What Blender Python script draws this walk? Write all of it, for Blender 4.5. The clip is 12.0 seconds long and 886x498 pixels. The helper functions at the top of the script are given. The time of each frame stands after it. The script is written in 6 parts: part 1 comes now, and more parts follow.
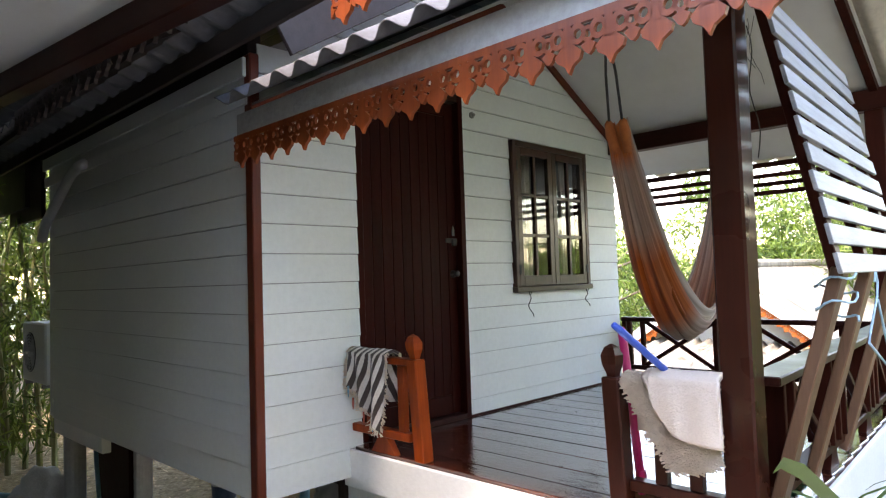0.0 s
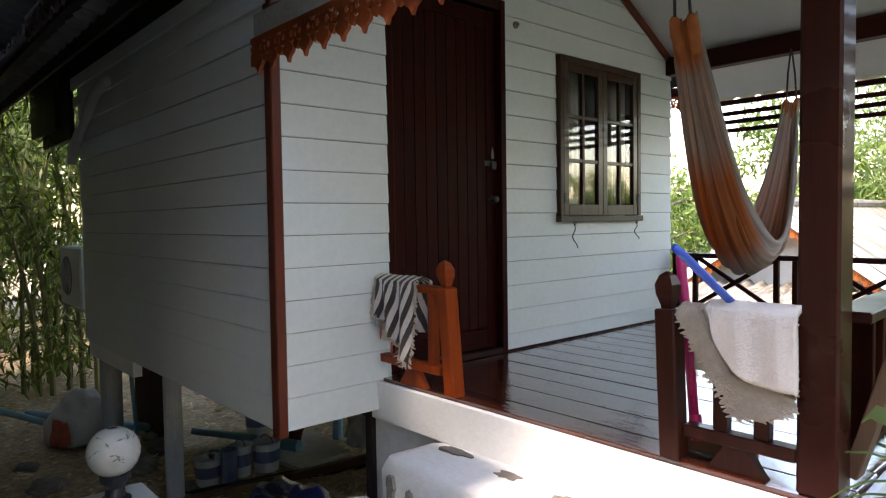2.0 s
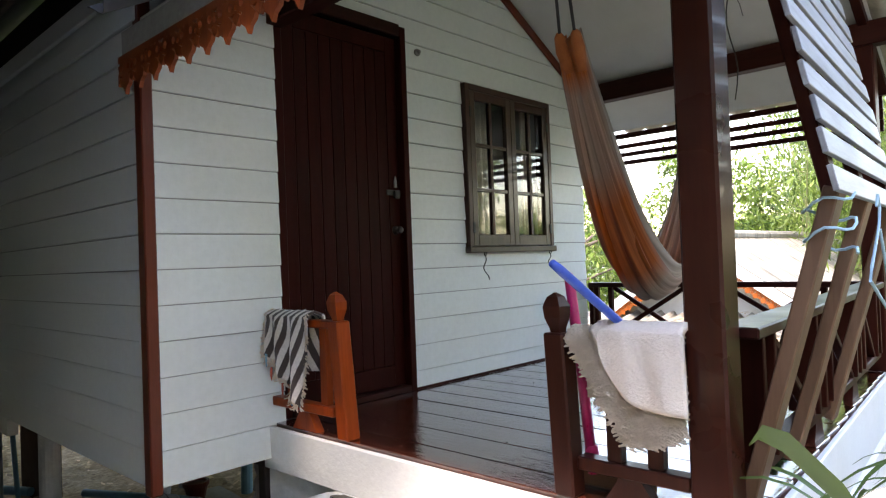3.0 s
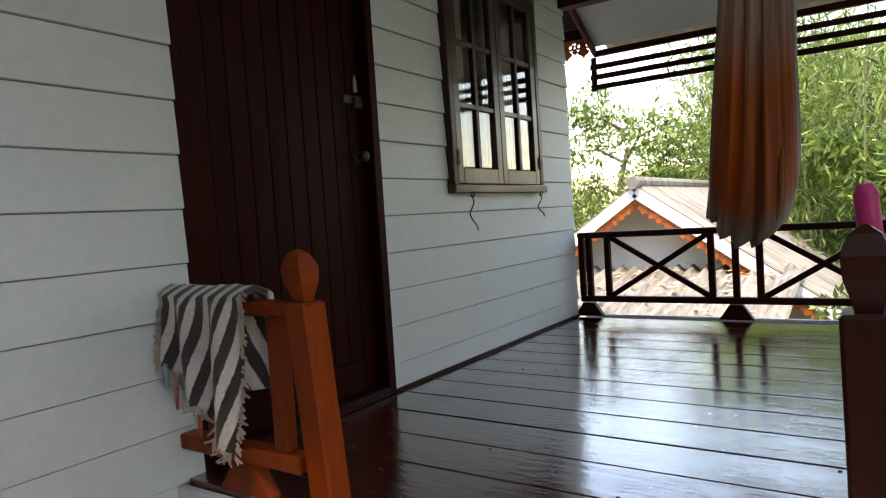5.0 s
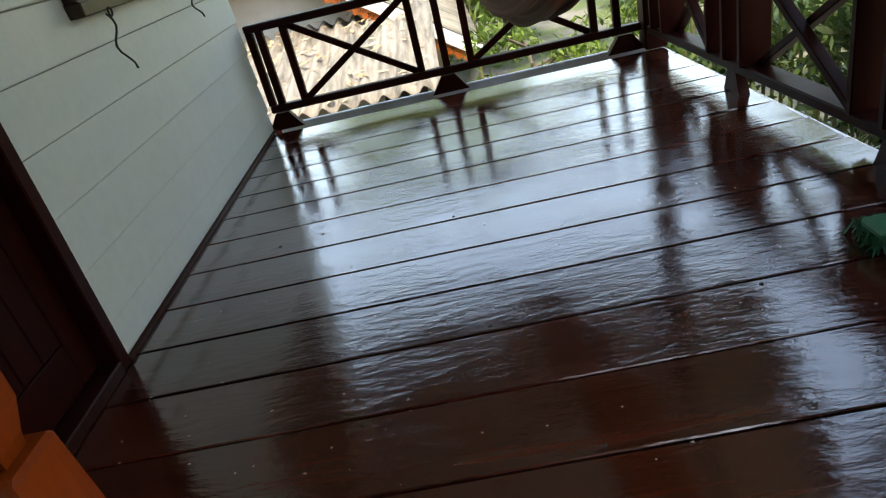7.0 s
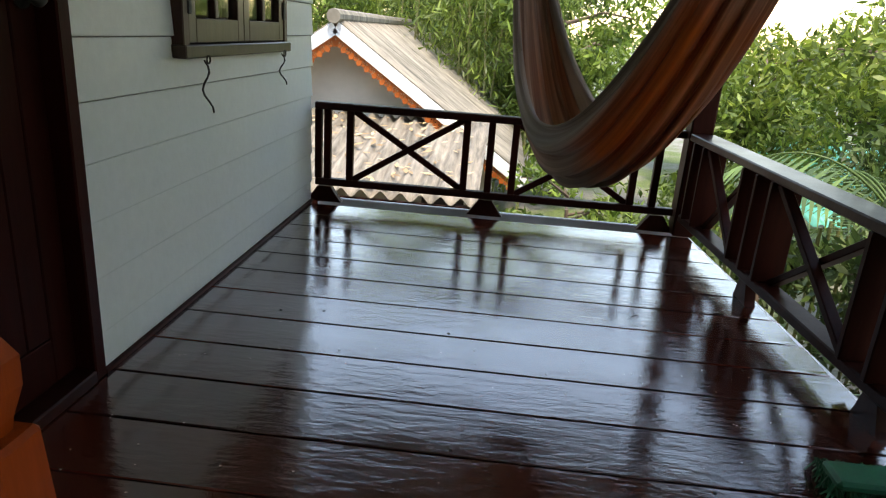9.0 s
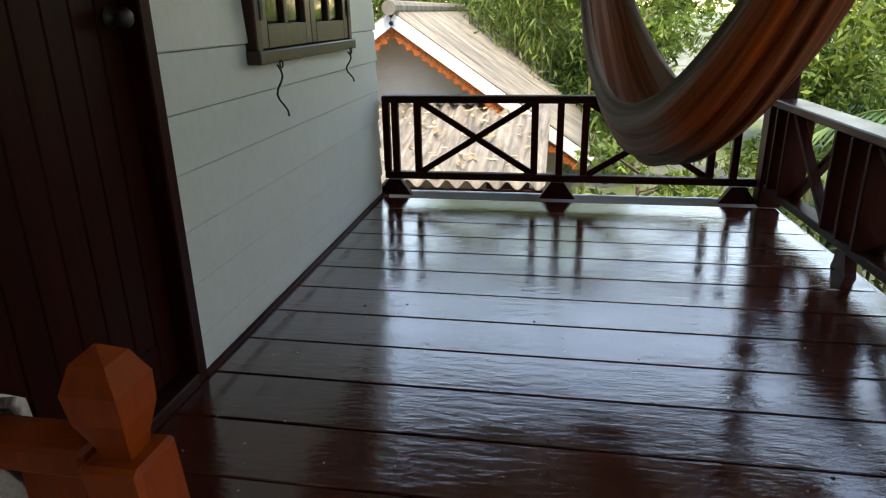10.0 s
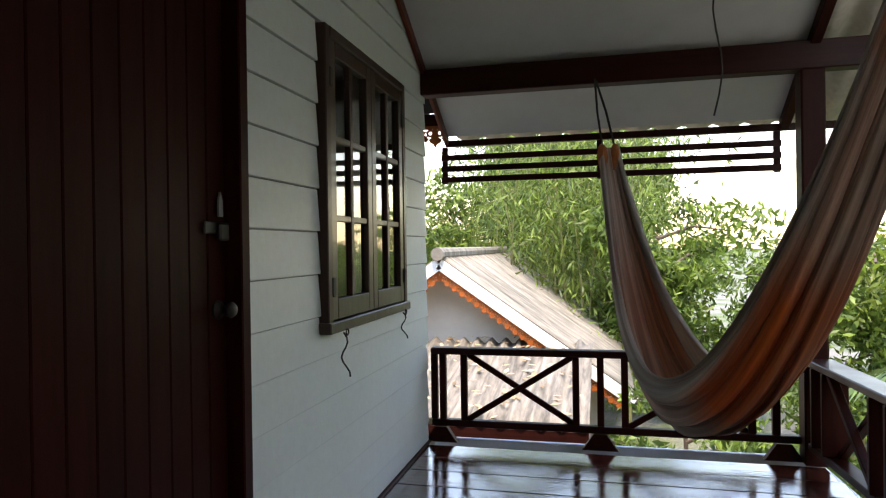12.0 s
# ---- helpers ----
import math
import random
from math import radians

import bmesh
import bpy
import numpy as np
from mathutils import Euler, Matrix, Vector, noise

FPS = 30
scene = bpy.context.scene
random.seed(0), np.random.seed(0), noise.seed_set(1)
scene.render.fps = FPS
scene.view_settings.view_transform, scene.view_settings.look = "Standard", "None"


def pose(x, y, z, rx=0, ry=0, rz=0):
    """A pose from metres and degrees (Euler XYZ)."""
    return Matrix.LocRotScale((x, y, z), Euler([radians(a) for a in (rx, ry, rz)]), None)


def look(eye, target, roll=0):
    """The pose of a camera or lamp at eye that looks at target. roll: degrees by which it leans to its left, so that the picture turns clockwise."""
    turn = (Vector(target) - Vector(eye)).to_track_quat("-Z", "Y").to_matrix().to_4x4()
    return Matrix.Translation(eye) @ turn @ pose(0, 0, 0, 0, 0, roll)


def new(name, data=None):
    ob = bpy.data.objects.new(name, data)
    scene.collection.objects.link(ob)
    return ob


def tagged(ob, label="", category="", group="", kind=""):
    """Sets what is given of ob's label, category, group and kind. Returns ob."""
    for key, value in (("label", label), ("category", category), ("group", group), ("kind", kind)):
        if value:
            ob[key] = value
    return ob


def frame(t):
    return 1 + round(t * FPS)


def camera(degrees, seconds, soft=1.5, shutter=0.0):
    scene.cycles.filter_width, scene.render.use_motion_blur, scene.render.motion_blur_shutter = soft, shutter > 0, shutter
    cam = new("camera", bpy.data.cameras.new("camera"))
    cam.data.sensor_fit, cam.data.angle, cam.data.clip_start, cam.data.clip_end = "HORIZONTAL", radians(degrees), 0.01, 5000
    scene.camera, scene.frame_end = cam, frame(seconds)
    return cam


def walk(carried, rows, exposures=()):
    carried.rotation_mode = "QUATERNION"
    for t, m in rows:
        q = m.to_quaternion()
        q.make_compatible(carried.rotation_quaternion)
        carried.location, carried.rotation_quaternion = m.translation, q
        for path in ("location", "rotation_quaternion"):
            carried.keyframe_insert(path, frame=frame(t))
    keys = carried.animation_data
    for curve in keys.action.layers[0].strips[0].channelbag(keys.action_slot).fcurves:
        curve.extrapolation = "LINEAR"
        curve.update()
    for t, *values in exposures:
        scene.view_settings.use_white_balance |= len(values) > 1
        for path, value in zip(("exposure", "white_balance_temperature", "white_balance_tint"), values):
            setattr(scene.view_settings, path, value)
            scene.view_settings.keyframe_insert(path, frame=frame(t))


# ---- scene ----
cam = camera(67.7, 12.0, soft=1.2)
PATH = [
    (0, (-0.1, 0.953, 1.451), (-1.502, 2.376, 1.544), -1.8),
    (0.5, (-0.142, 1.047, 1.421), (-1.511, 2.503, 1.345), -1.3),
    (1, (-0.179, 1.091, 1.39), (-1.637, 2.454, 1.252), -1.4),
    (1.5, (-0.219, 1.15, 1.41), (-1.671, 2.519, 1.286), -0.2),
    (2, (-0.289, 1.189, 1.367), (-1.783, 2.516, 1.28), -0.8),
    (2.5, (-0.226, 1.311, 1.306), (-1.764, 2.59, 1.32), -1.3),
    (2.7, (-0.232, 1.364, 1.307), (-1.66, 2.764, 1.32), -1.4),
    (4.3, (-0.884, 1.916, 1.213), (-2.151, 3.462, 1.275), -2.9),
    (4.5, (-1.037, 1.984, 1.245), (-2.258, 3.567, 1.299), -2.7),
    (5, (-1.418, 2.117, 1.232), (-2.526, 3.78, 1.139), -3.7),
    (5.5, (-1.638, 2.237, 1.227), (-2.49, 4.021, 0.926), -10.3),
    (6, (-1.981, 2.583, 1.285), (-2.472, 4.359, 0.507), -12.5),
    (6.5, (-2.051, 2.761, 1.328), (-2.335, 4.498, 0.379), -13.2),
    (7, (-2.068, 2.758, 1.417), (-2.219, 4.528, 0.497), -14.0),
    (7.2, (-2.081, 2.748, 1.454), (-2.219, 4.587, 0.679), -10.6),
    (8.8, (-2.089, 2.696, 1.47), (-2.229, 4.59, 0.841), 4.3),
    (9, (-2.063, 2.689, 1.479), (-2.206, 4.582, 0.85), 4.1),
    (9.5, (-2.117, 2.683, 1.483), (-2.363, 4.572, 0.875), 2.0),
    (10, (-2.116, 2.7, 1.486), (-2.449, 4.553, 0.811), -1.1),
    (10.5, (-2.136, 2.685, 1.527), (-2.55, 4.55, 0.936), -2.5),
    (11, (-2.173, 2.629, 1.614), (-2.635, 4.556, 1.342), -0.1),
    (11.5, (-2.132, 2.517, 1.654), (-2.659, 4.446, 1.661), 0.4),
    (12, (-2.095, 2.507, 1.646), (-2.563, 4.452, 1.64), -0.8),
]
walk(cam, [(t, look(eye, target, roll)) for t, eye, target, roll in PATH], [(0, 3.4, 7350, 24), (0.4, 3.0, 7350, 24), (2.2, 2.97, 7300, 24), (2.7, 3.15, 7300, 24), (4.5, 2.65, 7350, 20), (5.0, 2.48, 7700, 22), (6.0, 2.35, 7800, 16), (6.5, 2.4, 7800, 14), (7.2, 2.5, 8000, 13), (9.0, 2.22, 7800, 16), (10.5, 2.27, 7900, 18), (11.5, 2.38, 7400, 22), (12, 2.42, 7400, 22)])

WORLD_STRENGTH, SUN = 0.15, 1.4

# ---- world and sun ----
SUN_ELEV, SUN_AZ = radians(66), radians(-80)   # azimuth from +x towards +y
world = bpy.data.worlds.new("sky")
scene.world = world
world.use_nodes = True
wn = world.node_tree
sky = wn.nodes.new("ShaderNodeTexSky")
sky.sky_type = "NISHITA"
sky.sun_disc = False
sky.sun_elevation = SUN_ELEV
sky.sun_rotation = radians(90) - SUN_AZ
sky.dust_density = 0.6
sky.air_density = 1.5
wn.links.new(sky.outputs[0], wn.nodes["Background"].inputs[0])
wn.nodes["Background"].inputs[1].default_value = WORLD_STRENGTH
sun = new("sun", bpy.data.lights.new("sun", "SUN"))
sun.data.energy = SUN
sun.data.angle = radians(6)
sun.data.color = (1.0, 0.94, 0.83)
sun_from = Vector((math.cos(SUN_AZ) * math.cos(SUN_ELEV), math.sin(SUN_AZ) * math.cos(SUN_ELEV), math.sin(SUN_ELEV)))
sun.matrix_world = look(sun_from * 40, (0, 0, 0))


# ---- materials ----
def material(name, build):
    m = bpy.data.materials.new(name)
    m.use_nodes = True
    t = m.node_tree
    build(t, t.nodes["Principled BSDF"])
    return m


def coords(t, scale, kind="Object"):
    tc = t.nodes.new("ShaderNodeTexCoord")
    mp = t.nodes.new("ShaderNodeMapping")
    mp.inputs["Scale"].default_value = scale
    t.links.new(tc.outputs[kind], mp.inputs[0])
    return mp.outputs[0]


def noise_tex(t, vec, scale, detail=4.0, rough=0.55):
    n = t.nodes.new("ShaderNodeTexNoise")
    n.inputs["Scale"].default_value = scale
    n.inputs["Detail"].default_value = detail
    n.inputs["Roughness"].default_value = rough
    t.links.new(vec, n.inputs["Vector"])
    return n.outputs["Fac"]


def ramp(t, fac, stops):
    r = t.nodes.new("ShaderNodeValToRGB")
    while len(r.color_ramp.elements) < len(stops):
        r.color_ramp.elements.new(0.5)
    for e, (p, c) in zip(r.color_ramp.elements, stops):
        e.position, e.color = p, (*c, 1)
    t.links.new(fac, r.inputs[0])
    return r.outputs[0]


def mix(t, fac, a, b, mode="MIX"):
    m = t.nodes.new("ShaderNodeMix")
    m.data_type, m.blend_type = "RGBA", mode
    for s, v in ((0, fac), (6, a), (7, b)):
        if hasattr(v, "is_output"):
            t.links.new(v, m.inputs[s])
        else:
            m.inputs[s].default_value = v if s == 0 else (*v, 1)
    return m.outputs[2]


def bump(t, b, height, strength, distance=0.01):
    n = t.nodes.new("ShaderNodeBump")
    n.inputs["Strength"].default_value = strength
    n.inputs["Distance"].default_value = distance
    t.links.new(height, n.inputs["Height"])
    t.links.new(n.outputs[0], b.inputs["Normal"])


def piece_tint(t, col, low=0.85, high=1.1):
    """Each piece a little lighter or darker than the next."""
    oi = t.nodes.new("ShaderNodeObjectInfo")
    v = ramp(t, oi.outputs["Random"], [(0, (low,) * 3), (1, (high,) * 3)])
    return mix(t, 1.0, col, v, "MULTIPLY")


def surface(name, dark, light, rough=0.6, scale=(6, 6, 6), fine=60, relief=0.15, metal=0.0, tint=False, rough_var=0.1, spec=0.5, coat=0.0):
    def build(t, b):
        v = coords(t, scale)
        big = noise_tex(t, v, 1.0, 5)
        small = noise_tex(t, v, fine / 6.0, 4, 0.6)
        col = mix(t, 0.5, ramp(t, big, [(0.3, dark), (0.7, light)]), ramp(t, small, [(0.3, dark), (0.7, light)]))
        if tint:
            col = piece_tint(t, col)
        t.links.new(col, b.inputs["Base Color"])
        r = ramp(t, small, [(0.3, (max(rough - rough_var, 0.02),) * 3), (0.7, (min(rough + rough_var, 1),) * 3)])
        t.links.new(r, b.inputs["Roughness"])
        b.inputs["Metallic"].default_value = metal
        b.inputs["Specular IOR Level"].default_value = spec
        b.inputs["Coat Weight"].default_value = coat
        b.inputs["Coat Roughness"].default_value = 0.08
        if relief:
            bump(t, b, small, relief)
    return material(name, build)


def wood(name, dark, light, grain_axis, rough=0.35, relief=0.15, tint=True, coat=0.0, spec=0.3, ripple=0.0):
    """Long grain along one axis of the piece."""
    s = [14.0, 14.0, 14.0]
    s[grain_axis] = 0.9

    def build(t, b):
        v = coords(t, s)
        oi = t.nodes.new("ShaderNodeObjectInfo")
        ad = t.nodes.new("ShaderNodeVectorMath")
        sc = t.nodes.new("ShaderNodeMath")
        sc.operation = "MULTIPLY"
        sc.inputs[1].default_value = 40.0
        t.links.new(oi.outputs["Random"], sc.inputs[0])
        t.links.new(v, ad.inputs[0])
        t.links.new(sc.outputs[0], ad.inputs[1])
        grain = noise_tex(t, ad.outputs[0], 1.6, 6, 0.65)
        fine = noise_tex(t, ad.outputs[0], 7.0, 3, 0.6)
        wear = noise_tex(t, coords(t, (3, 3, 3)), 1.0, 4)
        col = ramp(t, grain, [(0.3, dark), (0.7, light)])
        col = mix(t, 0.25, col, ramp(t, fine, [(0.35, dark), (0.65, light)]))
        col = mix(t, 0.3, col, ramp(t, wear, [(0.3, dark), (0.7, light)]))
        if tint:
            col = piece_tint(t, col, 0.8, 1.15)
        t.links.new(col, b.inputs["Base Color"])
        t.links.new(ramp(t, wear, [(0.3, (max(rough - 0.07, 0.03),) * 3), (0.75, (rough + 0.1,) * 3)]), b.inputs["Roughness"])
        b.inputs["Coat Weight"].default_value = coat
        b.inputs["Coat Roughness"].default_value = 0.06 if not ripple else 0.04
        b.inputs["Coat IOR"].default_value = 1.5 if not ripple else 1.65
        b.inputs["Specular IOR Level"].default_value = spec
        if ripple:
            rs = [48.0, 48.0, 48.0]
            rs[grain_axis] = 13.0
            wave = noise_tex(t, coords(t, rs), 1.0, 5, 0.6)
            patch = ramp(t, noise_tex(t, coords(t, (2.2, 5, 5)), 1.0, 2), [(0.35, (0.25,) * 3), (0.65, (1, 1, 1))])
            wave = mix(t, 1.0, wave, patch, "MULTIPLY")
            grain = mix(t, ripple, grain, wave)
        bump(t, b, grain, relief, 0.004 if not ripple else 0.012)
        if ripple:
            t.links.new(b.inputs["Normal"].links[0].from_socket, b.inputs["Coat Normal"])
    return material(name, build)


M = {}
M["siding"] = surface("white_siding", (0.58, 0.61, 0.60), (0.68, 0.71, 0.70), 0.5, (1.5, 1.5, 1.5), 120, 0.12, tint=False)
M["white_paint"] = surface("white_paint", (0.70, 0.71, 0.70), (0.82, 0.83, 0.82), 0.5, (3, 3, 3), 80, 0.25)
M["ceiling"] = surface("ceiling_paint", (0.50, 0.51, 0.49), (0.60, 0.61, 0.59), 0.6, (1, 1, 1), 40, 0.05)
M["porch_ceiling"] = surface("grey_ceiling_board", (0.56, 0.57, 0.56), (0.66, 0.67, 0.66), 0.7, (1, 1, 1), 40, 0.05)
M["brown"] = wood("brown_gloss_paint", (0.018, 0.0042, 0.003), (0.044, 0.010, 0.006), 2, 0.42, 0.15, spec=0.06)
M["top_rail"] = wood("worn_gloss_rail", (0.016, 0.004, 0.003), (0.038, 0.009, 0.006), 2, 0.36, 0.15, spec=0.2, coat=0.12)
M["brown_x"] = wood("brown_gloss_paint_along_x", (0.016, 0.004, 0.003), (0.038, 0.009, 0.006), 0, 0.4, 0.12, spec=0.1)
M["rail"] = wood("dark_red_stain", (0.018, 0.0045, 0.003), (0.05, 0.012, 0.006), 2, 0.34, 0.15, coat=0.05, spec=0.2)
M["post"] = wood("post_red_brown_gloss", (0.020, 0.0044, 0.003), (0.046, 0.010, 0.005), 2, 0.3, 0.08, coat=0.1, spec=0.2)
M["deck"] = wood("varnished_deck", (0.042, 0.0095, 0.005), (0.115, 0.027, 0.013), 0, 0.10, 0.22, coat=1.0, spec=0.5, ripple=0.7)
M["door"] = wood("door_mahogany", (0.017, 0.0024, 0.0016), (0.036, 0.0050, 0.0032), 2, 0.5, 0.12, spec=0.06)
M["orange"] = wood("orange_varnish", (0.17, 0.023, 0.0030), (0.36, 0.056, 0.006), 2, 0.4, 0.15, spec=0.15)
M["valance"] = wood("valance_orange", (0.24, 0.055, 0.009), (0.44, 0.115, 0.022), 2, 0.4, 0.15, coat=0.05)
# valance orange darkened for the backlit near eaves, shade put in the colour
M["valance_shade"] = wood("valance_orange_shaded", (0.13, 0.024, 0.006), (0.29, 0.062, 0.014), 2, 0.4, 0.15, coat=0.05)
M["trim"] = wood("red_brown_trim", (0.075, 0.012, 0.005), (0.16, 0.027, 0.010), 2, 0.4, 0.12)
M["grey_wood"] = wood("weathered_slat", (0.15, 0.155, 0.165), (0.33, 0.335, 0.35), 1, 0.45, 0.3)
M["brace"] = wood("weathered_brace", (0.09, 0.045, 0.025), (0.20, 0.11, 0.065), 2, 0.5, 0.3)
M["window_wood"] = wood("window_frame_wood", (0.032, 0.019, 0.013), (0.075, 0.047, 0.033), 2, 0.36, 0.2, coat=0.15)
M["window_dark"] = wood("window_frame_dark", (0.030, 0.014, 0.010), (0.07, 0.03, 0.02), 2, 0.4, 0.2)
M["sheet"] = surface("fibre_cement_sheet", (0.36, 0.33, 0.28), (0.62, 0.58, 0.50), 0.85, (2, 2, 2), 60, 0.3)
M["far_sheet"] = surface("sunned_cement_sheet", (0.075, 0.070, 0.052), (0.37, 0.335, 0.265), 0.85, (0.7, 7.0, 0.7), 24, 0.3)
M["lean_sheet"] = surface("sunned_cement_sheet_lean_to", (0.085, 0.078, 0.06), (0.37, 0.33, 0.265), 0.85, (7.0, 0.9, 0.9), 24, 0.3)
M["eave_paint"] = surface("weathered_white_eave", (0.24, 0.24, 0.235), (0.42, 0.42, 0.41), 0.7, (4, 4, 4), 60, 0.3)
# cement sheet with the shade of the roof undersides put in its colour
M["sheet_dark"] = surface("shaded_cement_sheet", (0.06, 0.06, 0.065), (0.15, 0.15, 0.16), 0.85, (2, 2, 2), 60, 0.3)
# dimmed grey: shade for the board gaps, less bounce off the porch wall
M["dim_wall"] = surface("dimmed_grey", (0.20, 0.20, 0.20), (0.30, 0.30, 0.30), 0.85, (2, 2, 2), 60, 0.4)
M["concrete"] = surface("concrete", (0.16, 0.155, 0.14), (0.27, 0.26, 0.24), 0.85, (2, 2, 2), 70, 0.4)
M["stucco"] = surface("whitewashed_concrete", (0.72, 0.72, 0.70), (0.85, 0.85, 0.83), 0.75, (3, 3, 3), 60, 0.5)
M["stone"] = surface("grey_stone", (0.10, 0.09, 0.075), (0.26, 0.23, 0.19), 0.7, (9, 9, 9), 60, 0.5)
M["rough_wall"] = surface("old_plaster", (0.55, 0.55, 0.53), (0.76, 0.76, 0.74), 0.85, (2, 2, 2), 60, 0.5)
M["metal"] = surface("brushed_metal", (0.16, 0.155, 0.15), (0.30, 0.29, 0.28), 0.45, (20, 20, 20), 60, 0.05, metal=1.0)
M["dark_metal"] = surface("tarnished_metal", (0.022, 0.021, 0.020), (0.06, 0.057, 0.054), 0.5, (20, 20, 20), 60, 0.05, metal=0.6)
M["black"] = surface("black_cord", (0.012, 0.012, 0.012), (0.03, 0.03, 0.03), 0.7, (20, 20, 20), 60, 0.1)
M["blue_plastic"] = surface("blue_plastic", (0.02, 0.07, 0.42), (0.03, 0.10, 0.52), 0.35, (5, 5, 5), 60, 0.03)
M["pink_plastic"] = surface("pink_plastic", (0.45, 0.015, 0.10), (0.55, 0.025, 0.15), 0.35, (5, 5, 5), 60, 0.03)
M["green_plastic"] = surface("green_bristle", (0.005, 0.14, 0.06), (0.01, 0.26, 0.12), 0.5, (30, 30, 30), 60, 0.3)
M["pvc"] = surface("blue_pvc", (0.10, 0.24, 0.32), (0.16, 0.34, 0.42), 0.4, (4, 4, 4), 60, 0.05)
M["grey_pipe"] = surface("grey_pipe", (0.35, 0.36, 0.37), (0.48, 0.49, 0.50), 0.5, (4, 4, 4), 60, 0.05)
M["tarp"] = surface("navy_tarpaulin", (0.006, 0.012, 0.06), (0.02, 0.035, 0.14), 0.35, (5, 5, 5), 60, 0.3)
M["sack"] = surface("woven_sack", (0.40, 0.38, 0.36), (0.62, 0.60, 0.57), 0.8, (5, 5, 5), 90, 0.4)
M["sack_red"] = surface("red_sack_print", (0.30, 0.05, 0.03), (0.42, 0.09, 0.05), 0.8, (5, 5, 5), 90, 0.4)
M["bucket"] = surface("grey_white_plastic", (0.40, 0.42, 0.45), (0.58, 0.60, 0.62), 0.45, (8, 8, 8), 60, 0.1)
M["bucket_blue"] = surface("blue_label", (0.05, 0.07, 0.16), (0.14, 0.17, 0.26), 0.45, (8, 8, 8), 60, 0.1)
M["stilt"] = surface("stilt_concrete", (0.30, 0.31, 0.33), (0.44, 0.45, 0.47), 0.8, (3, 3, 3), 60, 0.3)
M["ac_white"] = surface("ac_casing", (0.60, 0.60, 0.58), (0.70, 0.70, 0.68), 0.45, (3, 3, 3), 40, 0.05)
M["print_green"] = surface("faded_green_print", (0.10, 0.12, 0.09), (0.24, 0.26, 0.21), 0.4, (9, 9, 9), 60, 0.05)
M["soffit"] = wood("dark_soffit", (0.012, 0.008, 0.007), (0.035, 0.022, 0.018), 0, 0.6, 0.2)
M["litter"] = surface("dry_leaf_litter", (0.16, 0.10, 0.05), (0.45, 0.30, 0.17), 0.9, (7, 7, 7), 90, 0.6, tint=False)


def ground_build(t, b):
    v = coords(t, (1, 1, 1))
    big, small = noise_tex(t, v, 0.8, 5), noise_tex(t, v, 22, 5, 0.65)
    litter = ramp(t, small, [(0.3, (0.24, 0.165, 0.09)), (0.5, (0.45, 0.33, 0.19)), (0.7, (0.62, 0.48, 0.31))])
    soil = ramp(t, small, [(0.3, (0.13, 0.125, 0.11)), (0.7, (0.27, 0.26, 0.235))])
    grass = ramp(t, small, [(0.3, (0.04, 0.07, 0.018)), (0.7, (0.13, 0.18, 0.05))])
    sx = t.nodes.new("ShaderNodeSeparateXYZ")
    t.links.new(v, sx.inputs[0])

    def side(axis, a, c):
        ad = t.nodes.new("ShaderNodeMapRange")
        ad.inputs["From Min"].default_value, ad.inputs["From Max"].default_value = a, c
        t.links.new(sx.outputs[axis], ad.inputs["Value"])
        return ad.outputs[0]
    col = mix(t, side(0, -3.6, -2.6), litter, soil)
    col = mix(t, side(1, 8.6, 10.5), col, mix(t, ramp(t, big, [(0.4, (0, 0, 0)), (0.6, (1, 1, 1))]), grass, soil))
    t.links.new(col, b.inputs["Base Color"])
    b.inputs["Roughness"].default_value = 0.95
    bump(t, b, small, 0.6, 0.03)


M["ground"] = material("leafy_ground", ground_build)
M["teal"] = surface("teal_sheet", (0.05, 0.36, 0.28), (0.10, 0.50, 0.40), 0.5, (2, 2, 2), 60, 0.1)
M["cream_house"] = surface("neighbour_render", (0.48, 0.44, 0.37), (0.60, 0.55, 0.47), 0.8, (1, 1, 1), 40, 0.2)
M["bark"] = surface("bark", (0.07, 0.05, 0.035), (0.20, 0.15, 0.11), 0.9, (8, 8, 2), 60, 0.8)
M["bamboo"] = surface("bamboo_culm", (0.12, 0.13, 0.04), (0.26, 0.25, 0.10), 0.5, (6, 6, 2), 60, 0.2)
M["ceramic"] = surface("navy_lamp_base", (0.015, 0.018, 0.03), (0.03, 0.035, 0.05), 0.4, (8, 8, 8), 60, 0.1)


def leaf_material(name, dark, light, translucent=0.35):
    def build(t, b):
        g = t.nodes.new("ShaderNodeNewGeometry")
        col = ramp(t, g.outputs["Random Per Island"], [(0.0, dark), (0.75, light), (1.0, tuple(min(1, c * 1.5) for c in light))])
        t.links.new(col, b.inputs["Base Color"])
        b.inputs["Roughness"].default_value = 0.5
        tr = t.nodes.new("ShaderNodeBsdfTranslucent")
        t.links.new(col, tr.inputs["Color"])
        ms = t.nodes.new("ShaderNodeMixShader")
        ms.inputs[0].default_value = translucent
        t.links.new(b.outputs[0], ms.inputs[1])
        t.links.new(tr.outputs[0], ms.inputs[2])
        t.links.new(ms.outputs[0], t.nodes["Material Output"].inputs[0])
    return material(name, build)


